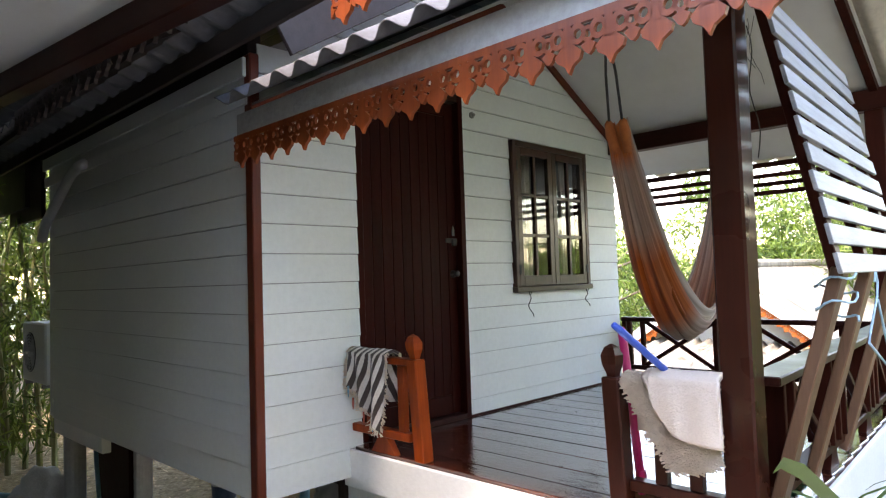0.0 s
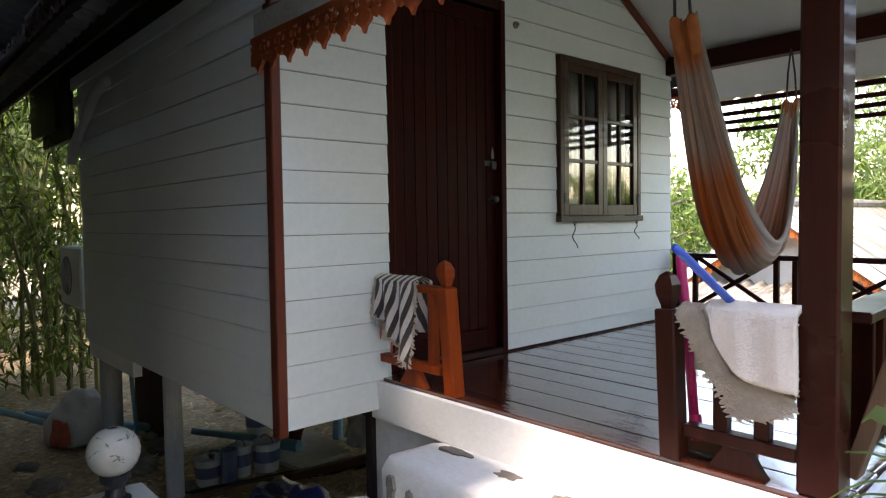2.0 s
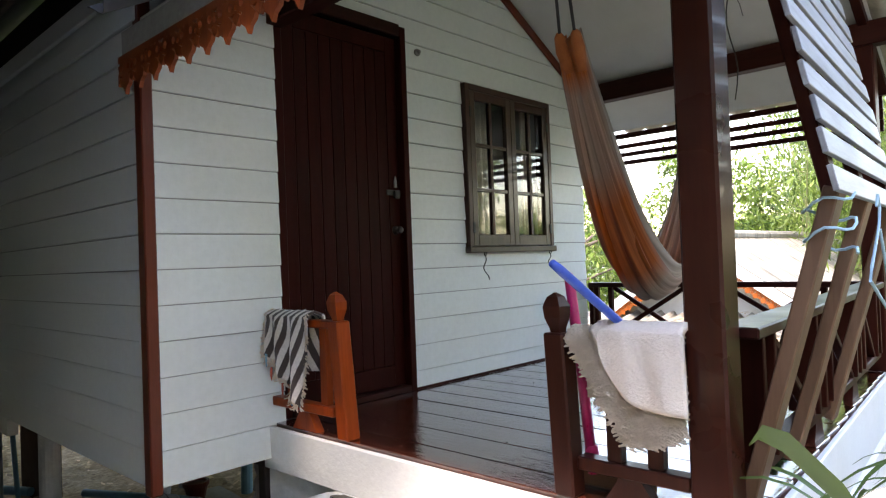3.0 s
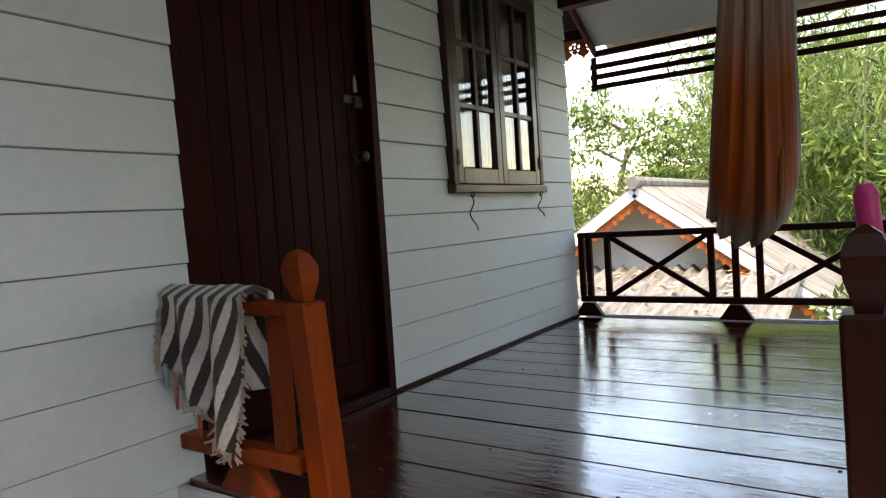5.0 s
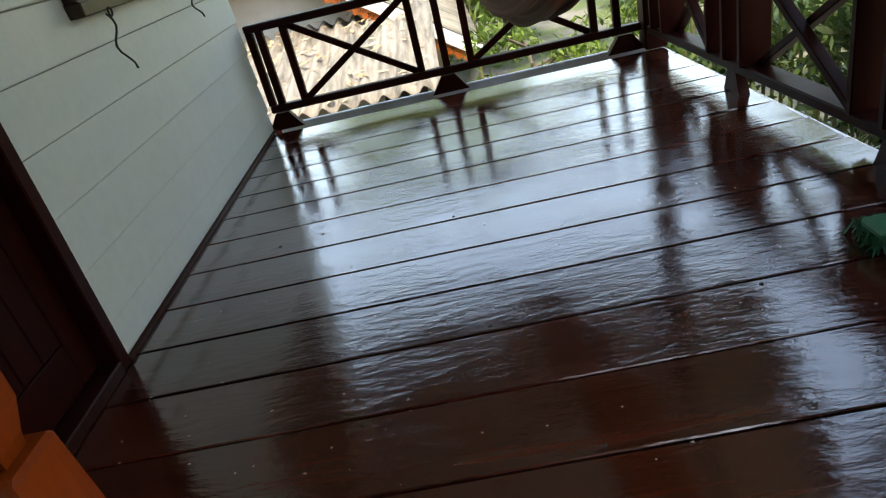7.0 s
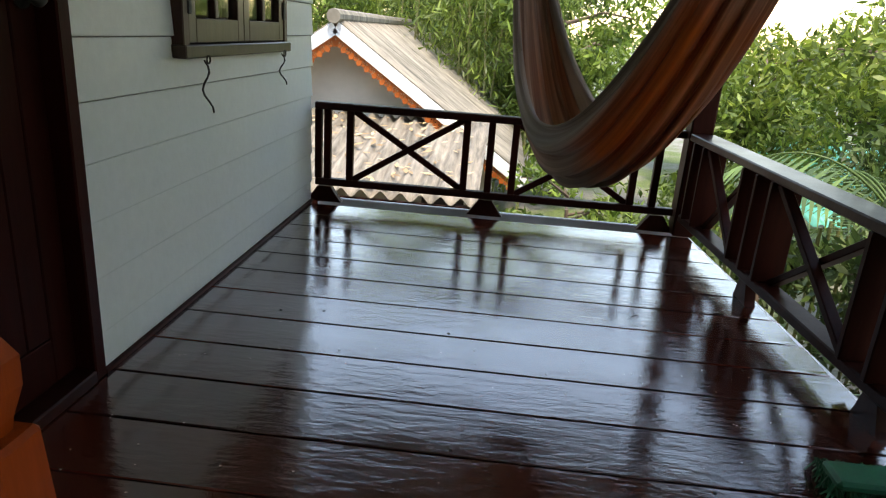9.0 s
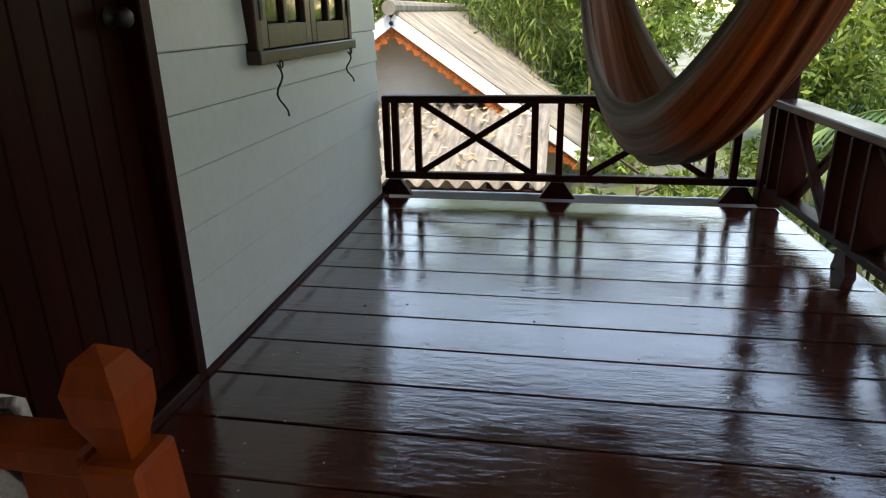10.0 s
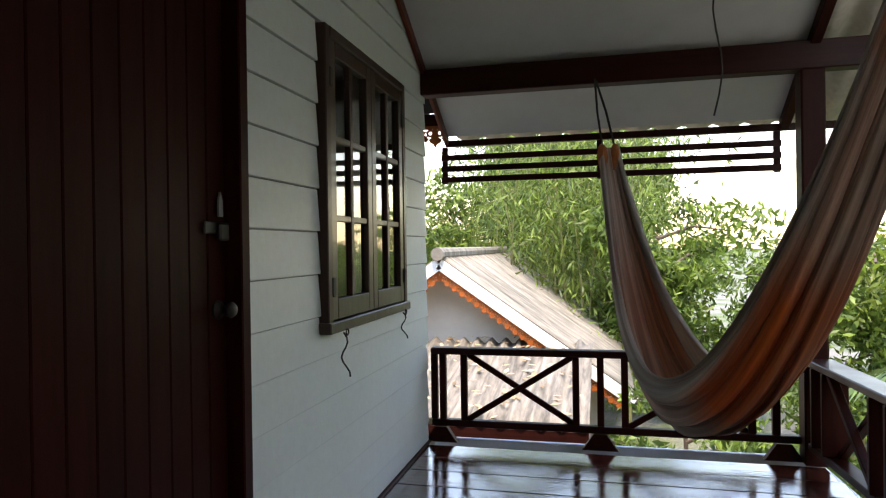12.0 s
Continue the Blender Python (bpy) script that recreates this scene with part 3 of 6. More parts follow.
# ---- door ----
def build_door():
    d = thing("door_1", "closed dark mahogany plank door with hasp and knob", "door", (XW, DOOR[0], ZD), kind="structure")
    y0, y1, z0, z1 = DOOR
    x = XW - 0.045
    s = Shape().box(XW - 0.10, XW - 0.010, y0, y0 + 0.05, z0, z1, 0.003)
    part("door_jamb", s, M["door"], d)
    s = Shape().box(XW - 0.10, XW + 0.016, y1 - 0.045, y1, z0, z1 + 0.0, 0.004)
    part("door_jamb", s, M["door"], d)
    s = Shape().box(XW - 0.10, XW + 0.014, y0, y1 - 0.045, z1 - 0.06, z1 + 0.012, 0.004)
    part("door_head", s, M["brown_x"], d)
    s = Shape().box(XW - 0.10, XW + 0.02, y0 + 0.05, y1 - 0.045, z0, z0 + 0.035, 0.004)
    part("door_sill", s, M["brown_x"], d)
    a, b = y0 + 0.052, y1 - 0.047
    leaf = part("door_leaf", Shape().box(x - 0.04, x - 0.008, a, b, z0 + 0.037, z1 - 0.062, 0.003), M["door"], d)
    n = 8
    w = (b - a - 0.16) / n
    for i in range(n):
        q = Shape().box(x - 0.008, x + 0.010, a + 0.08 + i * w + 0.0009, a + 0.08 + (i + 1) * w - 0.0009, z0 + 0.16, z1 - 0.16, 0.003)
        part("door_plank", q, M["door"], leaf)
    for ya, yb, za, zb in ((a, a + 0.08, z0 + 0.04, z1 - 0.065), (b - 0.08, b, z0 + 0.04, z1 - 0.065), (a + 0.08, b - 0.08, z0 + 0.04, z0 + 0.158), (a + 0.08, b - 0.08, z1 - 0.158, z1 - 0.065)):
        part("door_rail", Shape().box(x - 0.008, x + 0.012, ya, yb, za, zb, 0.003), M["door"], leaf)
    # hasp with a padlock, and a round knob
    hz, hy = 1.705, b - 0.035
    h = part("hasp", Shape().box(x + 0.012, x + 0.020, hy - 0.07, hy + 0.06, hz - 0.016, hz + 0.016, 0.003), M["dark_metal"], d, "steel hasp and staple")
    part("padlock", Shape().box(x + 0.02, x + 0.036, hy - 0.022, hy + 0.022, hz - 0.035, hz + 0.012, 0.005), M["dark_metal"], h, "small steel padlock")
    part("tag", Shape().prism([(-0.010, 0), (0.010, 0), (0.009, 0.04), (0, 0.066), (-0.009, 0.04)], 0.006, Matrix(((0, -1, 0, x + 0.026), (1, 0, 0, hy - 0.005), (0, 0, 1, hz + 0.03), (0, 0, 0, 1)))), M["dim_wall"], h, "pale pointed tag above the hasp")
    kz, ky = 1.487, b - 0.04
    s = Shape().lathe([(0.026, 0.0), (0.026, 0.005), (0.012, 0.009), (0.010, 0.026), (0.019, 0.031), (0.022, 0.041), (0.016, 0.050), (0.003, 0.052)], (0, 0, 0), 20)
    s.v = [(x + 0.012 + p[2], ky + p[0], kz + p[1]) for p in s.v]
    part("door_knob", s, M["dark_metal"], d, "round steel door knob", True)
    return d


build_door()


# ---- window ----
def build_window():
    y0, y1, z0, z1 = WIN
    w = thing("window_1", "brown timber double casement window with small panes", "window", (XW, y0, z0), kind="structure")
    x0, x1 = XW - 0.09, XW + 0.03
    f = 0.04
    part("window_frame", Shape().box(x0, x1, y0, y0 + f, z0, z1, 0.004), M["window_dark"], w)
    part("window_frame", Shape().box(x0, x1, y1 - f, y1, z0, z1, 0.004), M["window_dark"], w)
    part("window_frame", Shape().box(x0, x1 + 0.002, y0 + f, y1 - f, z1 - f, z1, 0.004), M["window_dark"], w)
    part("window_sill", Shape().box(x0, x1 + 0.012, y0 - 0.012, y1 + 0.012, z0 - 0.022, z0 + 0.018, 0.004), M["window_wood"], w, "worn grey-brown sill")
    mid = (y0 + y1) / 2
    for ya, yb in ((y0 + f + 0.003, mid - 0.002), (mid + 0.002, y1 - f - 0.003)):
        za, zb = z0 + 0.022, z1 - f - 0.003
        c = part("casement", Shape().box(XW - 0.012, XW + 0.026, ya, ya + 0.052, za, zb, 0.003).box(XW - 0.012, XW + 0.026, yb - 0.052, yb, za, zb, 0.003), M["window_wood"], w)
        part("casement_rail", Shape().box(XW - 0.011, XW + 0.0265, ya + 0.052, yb - 0.052, za, za + 0.075, 0.003), M["window_wood"], c)
        part("casement_rail", Shape().box(XW - 0.011, XW + 0.0265, ya + 0.052, yb - 0.052, zb - 0.055, zb, 0.003), M["window_dark"], c)
        gy0, gy1, gz0, gz1 = ya + 0.052, yb - 0.052, za + 0.075, zb - 0.055
        ym = (gy0 + gy1) / 2
        part("muntin", Shape().box(XW - 0.006, XW + 0.022, ym - 0.014, ym + 0.014, gz0, gz1, 0.003), M["window_dark"], c)
        for k in (1, 2):
            zz = gz0 + (gz1 - gz0) * k / 3
            part("muntin", Shape().box(XW - 0.004, XW + 0.020, gy0, gy1, zz - 0.012, zz + 0.012, 0.003), M["window_wood"], c)
        for i in range(2):
            for k in range(3):
                a, b = (gy0, ym - 0.014) if i == 0 else (ym + 0.014, gy1)
                g = part("pane", Shape().box(XW + 0.004, XW + 0.008, a - 0.004, b + 0.004, gz0 + (gz1 - gz0) * k / 3 + 0.008, gz0 + (gz1 - gz0) * (k + 1) / 3 - 0.008), M["glass"], c)
                g.visible_shadow = False
        for zz in (za + 0.12, zb - 0.14):
            yh = ya if ya < mid - 0.1 else yb
            part("hinge", Shape().box(XW + 0.026, XW + 0.034, yh - 0.012, yh + 0.012, zz - 0.035, zz + 0.035, 0.003), M["black"], c, "dark steel hinge")
    # hooks and hanging stay cords under the sill
    for yy, ln in ((y0 + 0.13, 0.17), (y1 - 0.08, 0.13)):
        pts = [(XW + 0.03 + 0.012 * math.sin(i * 0.9), yy + 0.03 * (i / 9) ** 1.6 + 0.006 * math.sin(i), z0 - 0.03 - ln * i / 9) for i in range(10)]
        k = part("stay_cord", Shape().tube(pts, 0.0035, 6), M["black"], w, "black stay wire hanging loose")
        ring = [(XW + 0.045, yy + 0.012 * math.cos(a), z0 - 0.028 + 0.012 * math.sin(a)) for a in [i * math.pi / 6 for i in range(13)]]
        part("eyelet", Shape().tube(ring, 0.003, 6), M["black"], k)
    # curtains inside
    for ya, yb in ((y0 + 0.20, y0 + 0.40), (y0 + 0.62, y0 + 0.74), (y1 - 0.16, y1 - 0.03)):
        s = Shape()
        s.sheet(lambda u, v: (XW - 0.14 + 0.018 * math.sin(u * 22), ya + (yb - ya) * u, z0 - 0.05 + (z1 - z0 + 0.06) * v), 24, 2, 0.002)
        c = solid("curtain", s, M["towel"], "pale thin curtain hanging behind the window", "curtain", smooth=True)


build_window()


# ---- deck ----
deck = thing("floor_deck", "dark red-brown varnished plank veranda floor, wet and glossy", "floor", kind="structure")


def deck_planks():
    edges = [YD0 + 0.004, 3.364] + [3.571 + PITCH * i for i in range(13)]
    rng = random.Random(5)
    for a, b in zip(edges, edges[1:]):
        if a > YD1 - 0.05:
            break
        b = min(b, YD1)
        x1 = front((a + b) / 2) - 0.004
        L = x1 - XW - 0.004
        hw = (b - a) / 2 - 0.0035
        lean = Matrix.Translation((0, 0, rng.uniform(-0.0008, 0.0004))) @ Matrix.Rotation(rng.uniform(-0.0025, 0.0025), 4, "X")
        me = fix(Shape().box(0, L, -hw, hw, -0.028, 0, 0.0025, lean).mesh("plank", M["deck"]))
        piece("plank", me, deck, (XW + 0.004, (a + b) / 2, ZD))


# joists and painted edge boards
s = Shape()
for y in (3.28, 4.2, 5.2, 6.1):
    s.box(XW + 0.02, front(y) - 0.04, y - 0.025, y + 0.025, 0.38, 0.515)
part("joist", s, M["soffit"], deck)
part("edge_board", Shape().box(XW - 0.06, -0.90, YD0 - 0.024, YD0 + 0.003, 0.335, 0.536, 0.004), M["white_paint"], deck, "white painted edge board")
e = Shape()
e.bar((front(YD0) + 0.014, YD0 - 0.024, 0.40), (front(YD1) + 0.014, YD1, 0.40), 0.024, 0.27, 0.004)
part("edge_board", e, M["white_paint"], deck, "white painted edge board")
part("edge_board", Shape().box(XW + 0.0, front(YD1), YD1, YD1 + 0.024, 0.335, 0.54, 0.004), M["white_paint"], deck, "white painted edge board")
# pale skirt wall under the outer edge
e = Shape()
e.bar((front(YD0) + 0.002, YD0 + 0.05, -0.45), (front(YD1) + 0.002, YD1, -0.45), 0.08, 1.4)
solid("skirt_wall", e, M["stucco"], "white rendered wall under the veranda edge", "wall", kind="structure")


# ---- rails ----
def foot(parent, x, y, mat, along_x=True):
    w = 0.095 if along_x else 0.07
    o = [(-w, 0), (w, 0), (w * 0.85, 0.018), (0.035, 0.085), (-0.035, 0.085), (-w * 0.85, 0.018)]
    m = Matrix.Translation((x, y - 0.02, ZD)) if along_x else Matrix(((0, -1, 0, x + 0.02), (1, 0, 0, y), (0, 0, 1, ZD), (0, 0, 0, 1)))
    part("foot", Shape().prism(o, 0.04, m), mat, parent)


def far_rail():
    r = thing("railing", "low dark red-brown timber railing with crossed panels", "railing", (XW, 6.13, ZD), "veranda railings")
    y = 6.13
    xe = front(y) - 0.02
    part("top_rail", Shape().box(XW + 0.02, xe - 0.04, y - 0.035, y + 0.035, 1.045, 1.082, 0.006), M["brown_x"], r)
    part("bottom_rail", Shape().box(XW + 0.02, xe - 0.04, y - 0.022, y + 0.022, 0.640, 0.678, 0.005), M["brown_x"], r)
    for x in (XW + 0.035, -2.976, -2.855, -2.241, -2.112, -1.987, -1.366, -1.253):
        part("baluster", Shape().box(x - 0.018, x + 0.018, y - 0.018, y + 0.018, 0.678, 1.045, 0.003), M["brown"], r)
    for a, b in ((-2.837, -2.259), (-1.969, -1.384)):
        part("cross_bar", Shape().bar((a, y - 0.004, 0.68), (b, y - 0.004, 1.043), 0.02, 0.032, 0.003), M["brown"], r)
        part("cross_bar", Shape().bar((a, y + 0.016, 1.043), (b, y + 0.016, 0.68), 0.02, 0.032, 0.003), M["brown"], r)
    for x in (XW + 0.07, -2.117, -1.22):
        foot(r, x, y, M["brown"])


def front_rail():
    r = thing("railing", "low dark timber railing along the veranda's outer edge", "railing", (front(4.7), 4.7, ZD), "veranda railings")

    def px(y):
        return front(y) - 0.045
    a, b = 3.36, 6.02
    part("top_rail", Shape().bar((px(a) + 0.01, a, 1.066), (px(b) + 0.01, b, 1.066), 0.12, 0.034, 0.005), M["top_rail"], r)
    part("bottom_rail", Shape().bar((px(a), a, 0.659), (px(b), b, 0.659), 0.08, 0.036, 0.005), M["brown"], r)
    ys = [5.93, 5.80, 5.335, 5.205, 5.075, 4.465, 4.335, 4.205, 3.595, 3.47]
    for y in ys:
        part("baluster", Shape().box(px(y) - 0.055, px(y) + 0.055, y - 0.012, y + 0.012, 0.677, 1.05, 0.003), M["brown"], r)
    for p, q in ((5.353, 5.782), (4.483, 5.057), (3.613, 4.187)):
        part("cross_bar", Shape().bar((px(p) - 0.020, p, 0.68), (px(q) - 0.020, q, 1.047), 0.038, 0.026, 0.003), M["brown"], r)
        part("cross_bar", Shape().bar((px(p) + 0.020, p, 1.047), (px(q) + 0.020, q, 0.68), 0.038, 0.026, 0.003), M["brown"], r)
    for y in (5.205, 4.335):
        foot(r, px(y), y, M["brown"], False)


far_rail()
front_rail()


def newel(name, base, tip, mat, label):
    n = thing(name, label, "newel post", (base[0], base[1], ZD), "newel posts at the steps")
    w, h = 0.036, 0.125
    top = tip[2] - ZD
    lean = Matrix.Translation((base[0], base[1], ZD))
    lean[0][2], lean[1][2] = (tip[0] - base[0]) / top, (tip[1] - base[1]) / top
    part("post", Shape().box(-w, w, -w, w, 0, top - h, 0.006, lean), mat, n)
    rings = [(0.024, 0), (0.027, 0.014), (0.041, 0.048), (0.044, 0.082), (0.028, 0.112), (0.005, 0.125)]
    s = Shape().lathe(rings, (0, 0, 0), 4)
    s.v = [tuple(lean @ Matrix.Translation((0, 0, top - h)) @ Matrix.Rotation(radians(45), 4, "Z") @ Vector(p)) for p in s.v]
    part("finial", s, mat, n)
    return n


newel("newel_post", (-2.525, 3.235), (-2.56, 3.215, 1.182), M["orange"], "orange varnished newel post with faceted finial, leaning slightly")
newel("newel_post", (-1.43, 3.24), (-1.438, 3.212, 1.186), M["rail"], "dark brown newel post with faceted finial")


def stub_rail(x0, x1, mat, label, bals, foot_x, top=1.03, y=3.255):
    r = thing("stub_railing", label, "railing", ((x0 + x1) / 2, y, ZD), "short railings beside the steps")
    part("top_rail", Shape().box(x0, x1, y - 0.03, y + 0.03, top - 0.035, top, 0.005), mat, r)
    part("bottom_rail", Shape().box(x0, x1, y - 0.028, y + 0.028, 0.635, 0.678, 0.005), mat, r)
    for x in bals:
        part("baluster", Shape().box(x - 0.024, x + 0.024, y - 0.018, y + 0.018, 0.678, top - 0.035, 0.003), mat, r)
    foot(r, foot_x, y, mat)


stub_rail(XW - 0.05, -2.60, M["orange"], "short orange varnished rail between wall and newel", (-2.67, -2.93), -2.82, 1.055, 3.236)
stub_rail(-1.395, -1.035, M["rail"], "short dark rail between newel and veranda post", (-1.27, -1.14), -1.22)

# ---- veranda posts ----
for y, x, w, lab in ((3.275, -0.978, 0.056, "square red-brown gloss veranda post at the steps"), (6.10, -1.088, 0.055, "square dark brown veranda post at the far corner")):
    s = Shape().box(x - w, x + w, y - w, y + w, ZD, 2.50, 0.008)
    solid("veranda_post", s, M["post"] if y < 4 else M["brown"], lab, "post", "veranda posts")

# ---- veranda roof: beams, rafters, ceiling, sheets ----
YR, ZR, SL = 4.62, 3.44, 0.545


def roof_z(y):
    return ZR - SL * abs(y - YR)


XR = -0.42      # outer edge of the veranda roof
for y, lab in ((6.08, "far"), (3.28, "near")):
    s = Shape().box(XW, XR - 0.05, y - 0.05, y + 0.05, 2.485, 2.625, 0.006)
    solid("roof_beam", s, M["brown_x"], "dark brown beam under the veranda roof", "beam", "veranda roof beams")


def build_ceiling():
    s = Shape()
    for y0 in (YR - 2.0, YR + 2.0):
        xe = XR if y0 < YR else front(6.1) + 0.02
        p = [(XW, YR, ZR), (xe, YR, ZR), (xe, y0, roof_z(y0)), (XW, y0, roof_z(y0))]
        n = 0.012
        s.add([(x, y, z + n) for x, y, z in p] + [(x, y, z) for x, y, z in p], [(0, 1, 2, 3), (7, 6, 5, 4), (0, 4, 5, 1), (1, 5, 6, 2), (2, 6, 7, 3), (3, 7, 4, 0)])
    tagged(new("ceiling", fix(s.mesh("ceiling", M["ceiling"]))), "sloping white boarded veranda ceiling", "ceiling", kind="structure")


build_ceiling()
# brown trims following the slope on the wall and at the outer gable
for x, w in ((XW + 0.012, 0.022), (front(6.1) - 0.02, 0.05), (XR - 0.03, 0.05)):
    for sgn in (-1, 1):
        y0 = YR + sgn * 2.0
        s = Shape().bar((x, YR, ZR - 0.035), (x, y0, roof_z(y0) - 0.035), w, 0.06, 0.004)
        solid("rafter_trim", s, M["trim"] if x < -2 else M["brown"], "red-brown batten following the slope of the ceiling", "trim", kind="structure")


def corrugated(name, x0, x1, ya, za, yb, zb, mat, label, wave=0.177, amp=0.024, kind="structure", per=10):
    """Corrugated sheet with its waves running from (ya, za) down to (yb, zb)."""
    s = Shape()
    n = int((x1 - x0) / wave * per)
    up = Vector((0, -(zb - za), yb - ya)).normalized()
    if up.z < 0:
        up = -up

    def fn(u, v):
        x = x0 + (x1 - x0) * u
        h = amp * math.cos(2 * math.pi * (x - x0) / wave) + 0.006 * noise.noise((x * 1.3, v * 3, za))
        return Vector((x, ya + (yb - ya) * v, za + (zb - za) * v)) + up * h
    s.sheet(fn, n, 4, 0.007)
    return tagged(new(name, fix(s.mesh(name, mat, True))), label, "roof", kind=kind)


# near slope in the shade-darkened sheet, far slope in the plain one
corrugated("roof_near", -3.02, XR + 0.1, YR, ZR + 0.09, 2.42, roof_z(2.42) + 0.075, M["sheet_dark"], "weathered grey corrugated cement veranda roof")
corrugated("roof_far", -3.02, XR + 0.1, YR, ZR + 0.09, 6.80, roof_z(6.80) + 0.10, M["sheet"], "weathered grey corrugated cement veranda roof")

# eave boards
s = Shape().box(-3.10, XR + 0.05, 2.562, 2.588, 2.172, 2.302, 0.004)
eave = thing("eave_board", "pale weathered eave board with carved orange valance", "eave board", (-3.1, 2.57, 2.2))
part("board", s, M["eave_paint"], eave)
s = Shape().box(XW, XR, 6.62, 6.66, 2.285, 2.325, 0.004)
solid("eave_board", s, M["brown_x"], "dark brown eave board over the slatted strip", "eave board")


# ---- carved valance ----
def ring_outline(cx, cz, r0, r1, a0=0, a1=2 * math.pi, n=14):
    return [(cx + r1 * math.cos(a0 + (a1 - a0) * i / n), cz + r1 * math.sin(a0 + (a1 - a0) * i / n)) for i in range(n + 1)], [(cx + r0 * math.cos(a0 + (a1 - a0) * i / n), cz + r0 * math.sin(a0 + (a1 - a0) * i / n)) for i in range(n + 1)]


def valance_unit(w=0.125, d=0.014):
    """One repeat: a top strip, two scrolls, and a spade-shaped drop."""
    s = Shape()
    s.prism([(0, 0), (w, 0), (w, -0.022), (0, -0.022)], d)

    def ring(cx, cz, r0, r1, a0=0.0, a1=2 * math.pi, n=12):
        o, i = ring_outline(cx, cz, r0, r1, a0, a1, n)
        for k in range(n):
            s.prism([o[k], o[k + 1], i[k + 1], i[k]], d)
    ring(w * 0.25, -0.046, 0.012, 0.026)
    ring(w * 0.75, -0.046, 0.012, 0.026)
    ring(0, -0.052, 0.010, 0.020, -math.pi / 2, math.pi / 2, 6)
    ring(w, -0.052, 0.010, 0.020, math.pi / 2, 3 * math.pi / 2, 6)
    s.prism([(w * 0.5 - 0.012, -0.02), (w * 0.5 + 0.012, -0.02), (w * 0.5 + 0.016, -0.075), (w * 0.5 - 0.016, -0.075)], d)
    c = w * 0.5
    s.prism([(c - 0.018, -0.068), (c + 0.018, -0.068), (c + 0.042, -0.088), (c + 0.036, -0.104), (c + 0.012, -0.118), (c, -0.138), (c - 0.012, -0.118), (c - 0.036, -0.104), (c - 0.042, -0.088)], d + 0.001)
    s.prism([(0, -0.066), (0.022, -0.078), (0.010, -0.096), (0, -0.102)], d)
    s.prism([(w, -0.066), (w, -0.102), (w - 0.010, -0.096), (w - 0.022, -0.078)], d)
    return s


valance_mesh = fix(valance_unit().mesh("valance_unit", M["valance"]), 0.002)
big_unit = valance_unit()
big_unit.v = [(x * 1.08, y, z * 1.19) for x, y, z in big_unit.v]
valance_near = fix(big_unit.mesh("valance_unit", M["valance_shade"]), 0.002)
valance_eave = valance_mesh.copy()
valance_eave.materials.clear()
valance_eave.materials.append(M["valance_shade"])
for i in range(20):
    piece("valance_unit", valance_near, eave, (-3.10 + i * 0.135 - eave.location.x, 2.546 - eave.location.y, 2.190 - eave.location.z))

# ---- slatted strip under the far eave ----
strip = thing("slatted_screen", "narrow dark timber slat screen under the eave", "screen", (-2.1, 6.64, 2.0))
for z in (2.215, 2.145, 2.075):
    part("slat", Shape().box(-3.09, -1.09, 6.628, 6.644, z - 0.018, z + 0.018, 0.002), M["brown_x"], strip)
for x in (-3.07, -2.10, -1.11):
    part("batten", Shape().box(x - 0.018, x + 0.018, 6.645, 6.665, 2.05, 2.285, 0.002), M["brown"], strip)


# ---- knee-shaped outer sun screen with weathered slats ----
def sun_screen():
    r = thing("sun_screen", "weathered grey slatted sun screen on slanting braces", "screen", (-0.7, 3.9, ZD))
    ys = (3.36, 3.85, 4.5)
    for i, y in enumerate(ys):
        dx = front(y) - front(3.36)
        base, knee, top = Vector((-0.925 + dx, y, 0.60)), Vector((-0.690 + dx, y, 1.425)), Vector((-0.885 + dx, y, 2.40))
        part("brace", Shape().bar(base, knee + (knee - base) * 0.03, 0.04, 0.075, 0.004, up=(0, 1, 0)), M["brace"], r)
        part("frame_bar", Shape().bar(knee, top, 0.035, 0.06, 0.004, up=(0, 1, 0)), M["brown"], r)
    n = 11
    rg = random.Random(4)
    for k in range(n):
        t = (k + 0.45) / n
        x, z = -0.690 + (-0.885 + 0.690) * t + 0.036, 1.425 + (2.40 - 1.425) * t
        y0, y1 = 3.25 + rg.uniform(-0.015, 0.02), 4.60 + rg.uniform(-0.03, 0.03)
        part("slat", Shape().bar((x, y0, z + rg.uniform(-0.004, 0.004)), (x + front(y1) - front(y0), y1, z + rg.uniform(-0.006, 0.006)), 0.014, 0.066, 0.002, up=(-0.2, 0, 0.98)), M["grey_wood"], r)


sun_screen()

# hanging wire under the ceiling
pts = [(-1.62 + 0.02 * math.sin(i), 5.35 + 0.012 * i, 3.03 - 0.085 * i) for i in range(11)]
solid("hanging_wire", Shape().tube(pts, 0.004, 6), M["black"], "thin dark wire hanging from the veranda ceiling", "wire")
for k in range(3):
    pts = [(-1.66 + 0.04 * k + 0.03 * math.sin(i + k), 5.3 + 0.02 * i, 3.06 - (0.03 + 0.02 * k) * i) for i in range(7)]
    solid("wire_end", Shape().tube(pts, 0.002, 5), M["black"], "loose thin wire end under the ceiling", "wire", "loose wires")


# ---- hammock ----
HN, HF = Vector((-1.47, 3.33, 2.49)), Vector((-2.12, 6.04, 2.52))
LN, LF = Vector((-1.595, 3.60, 2.12)), Vector((-2.055, 5.88, 2.12))


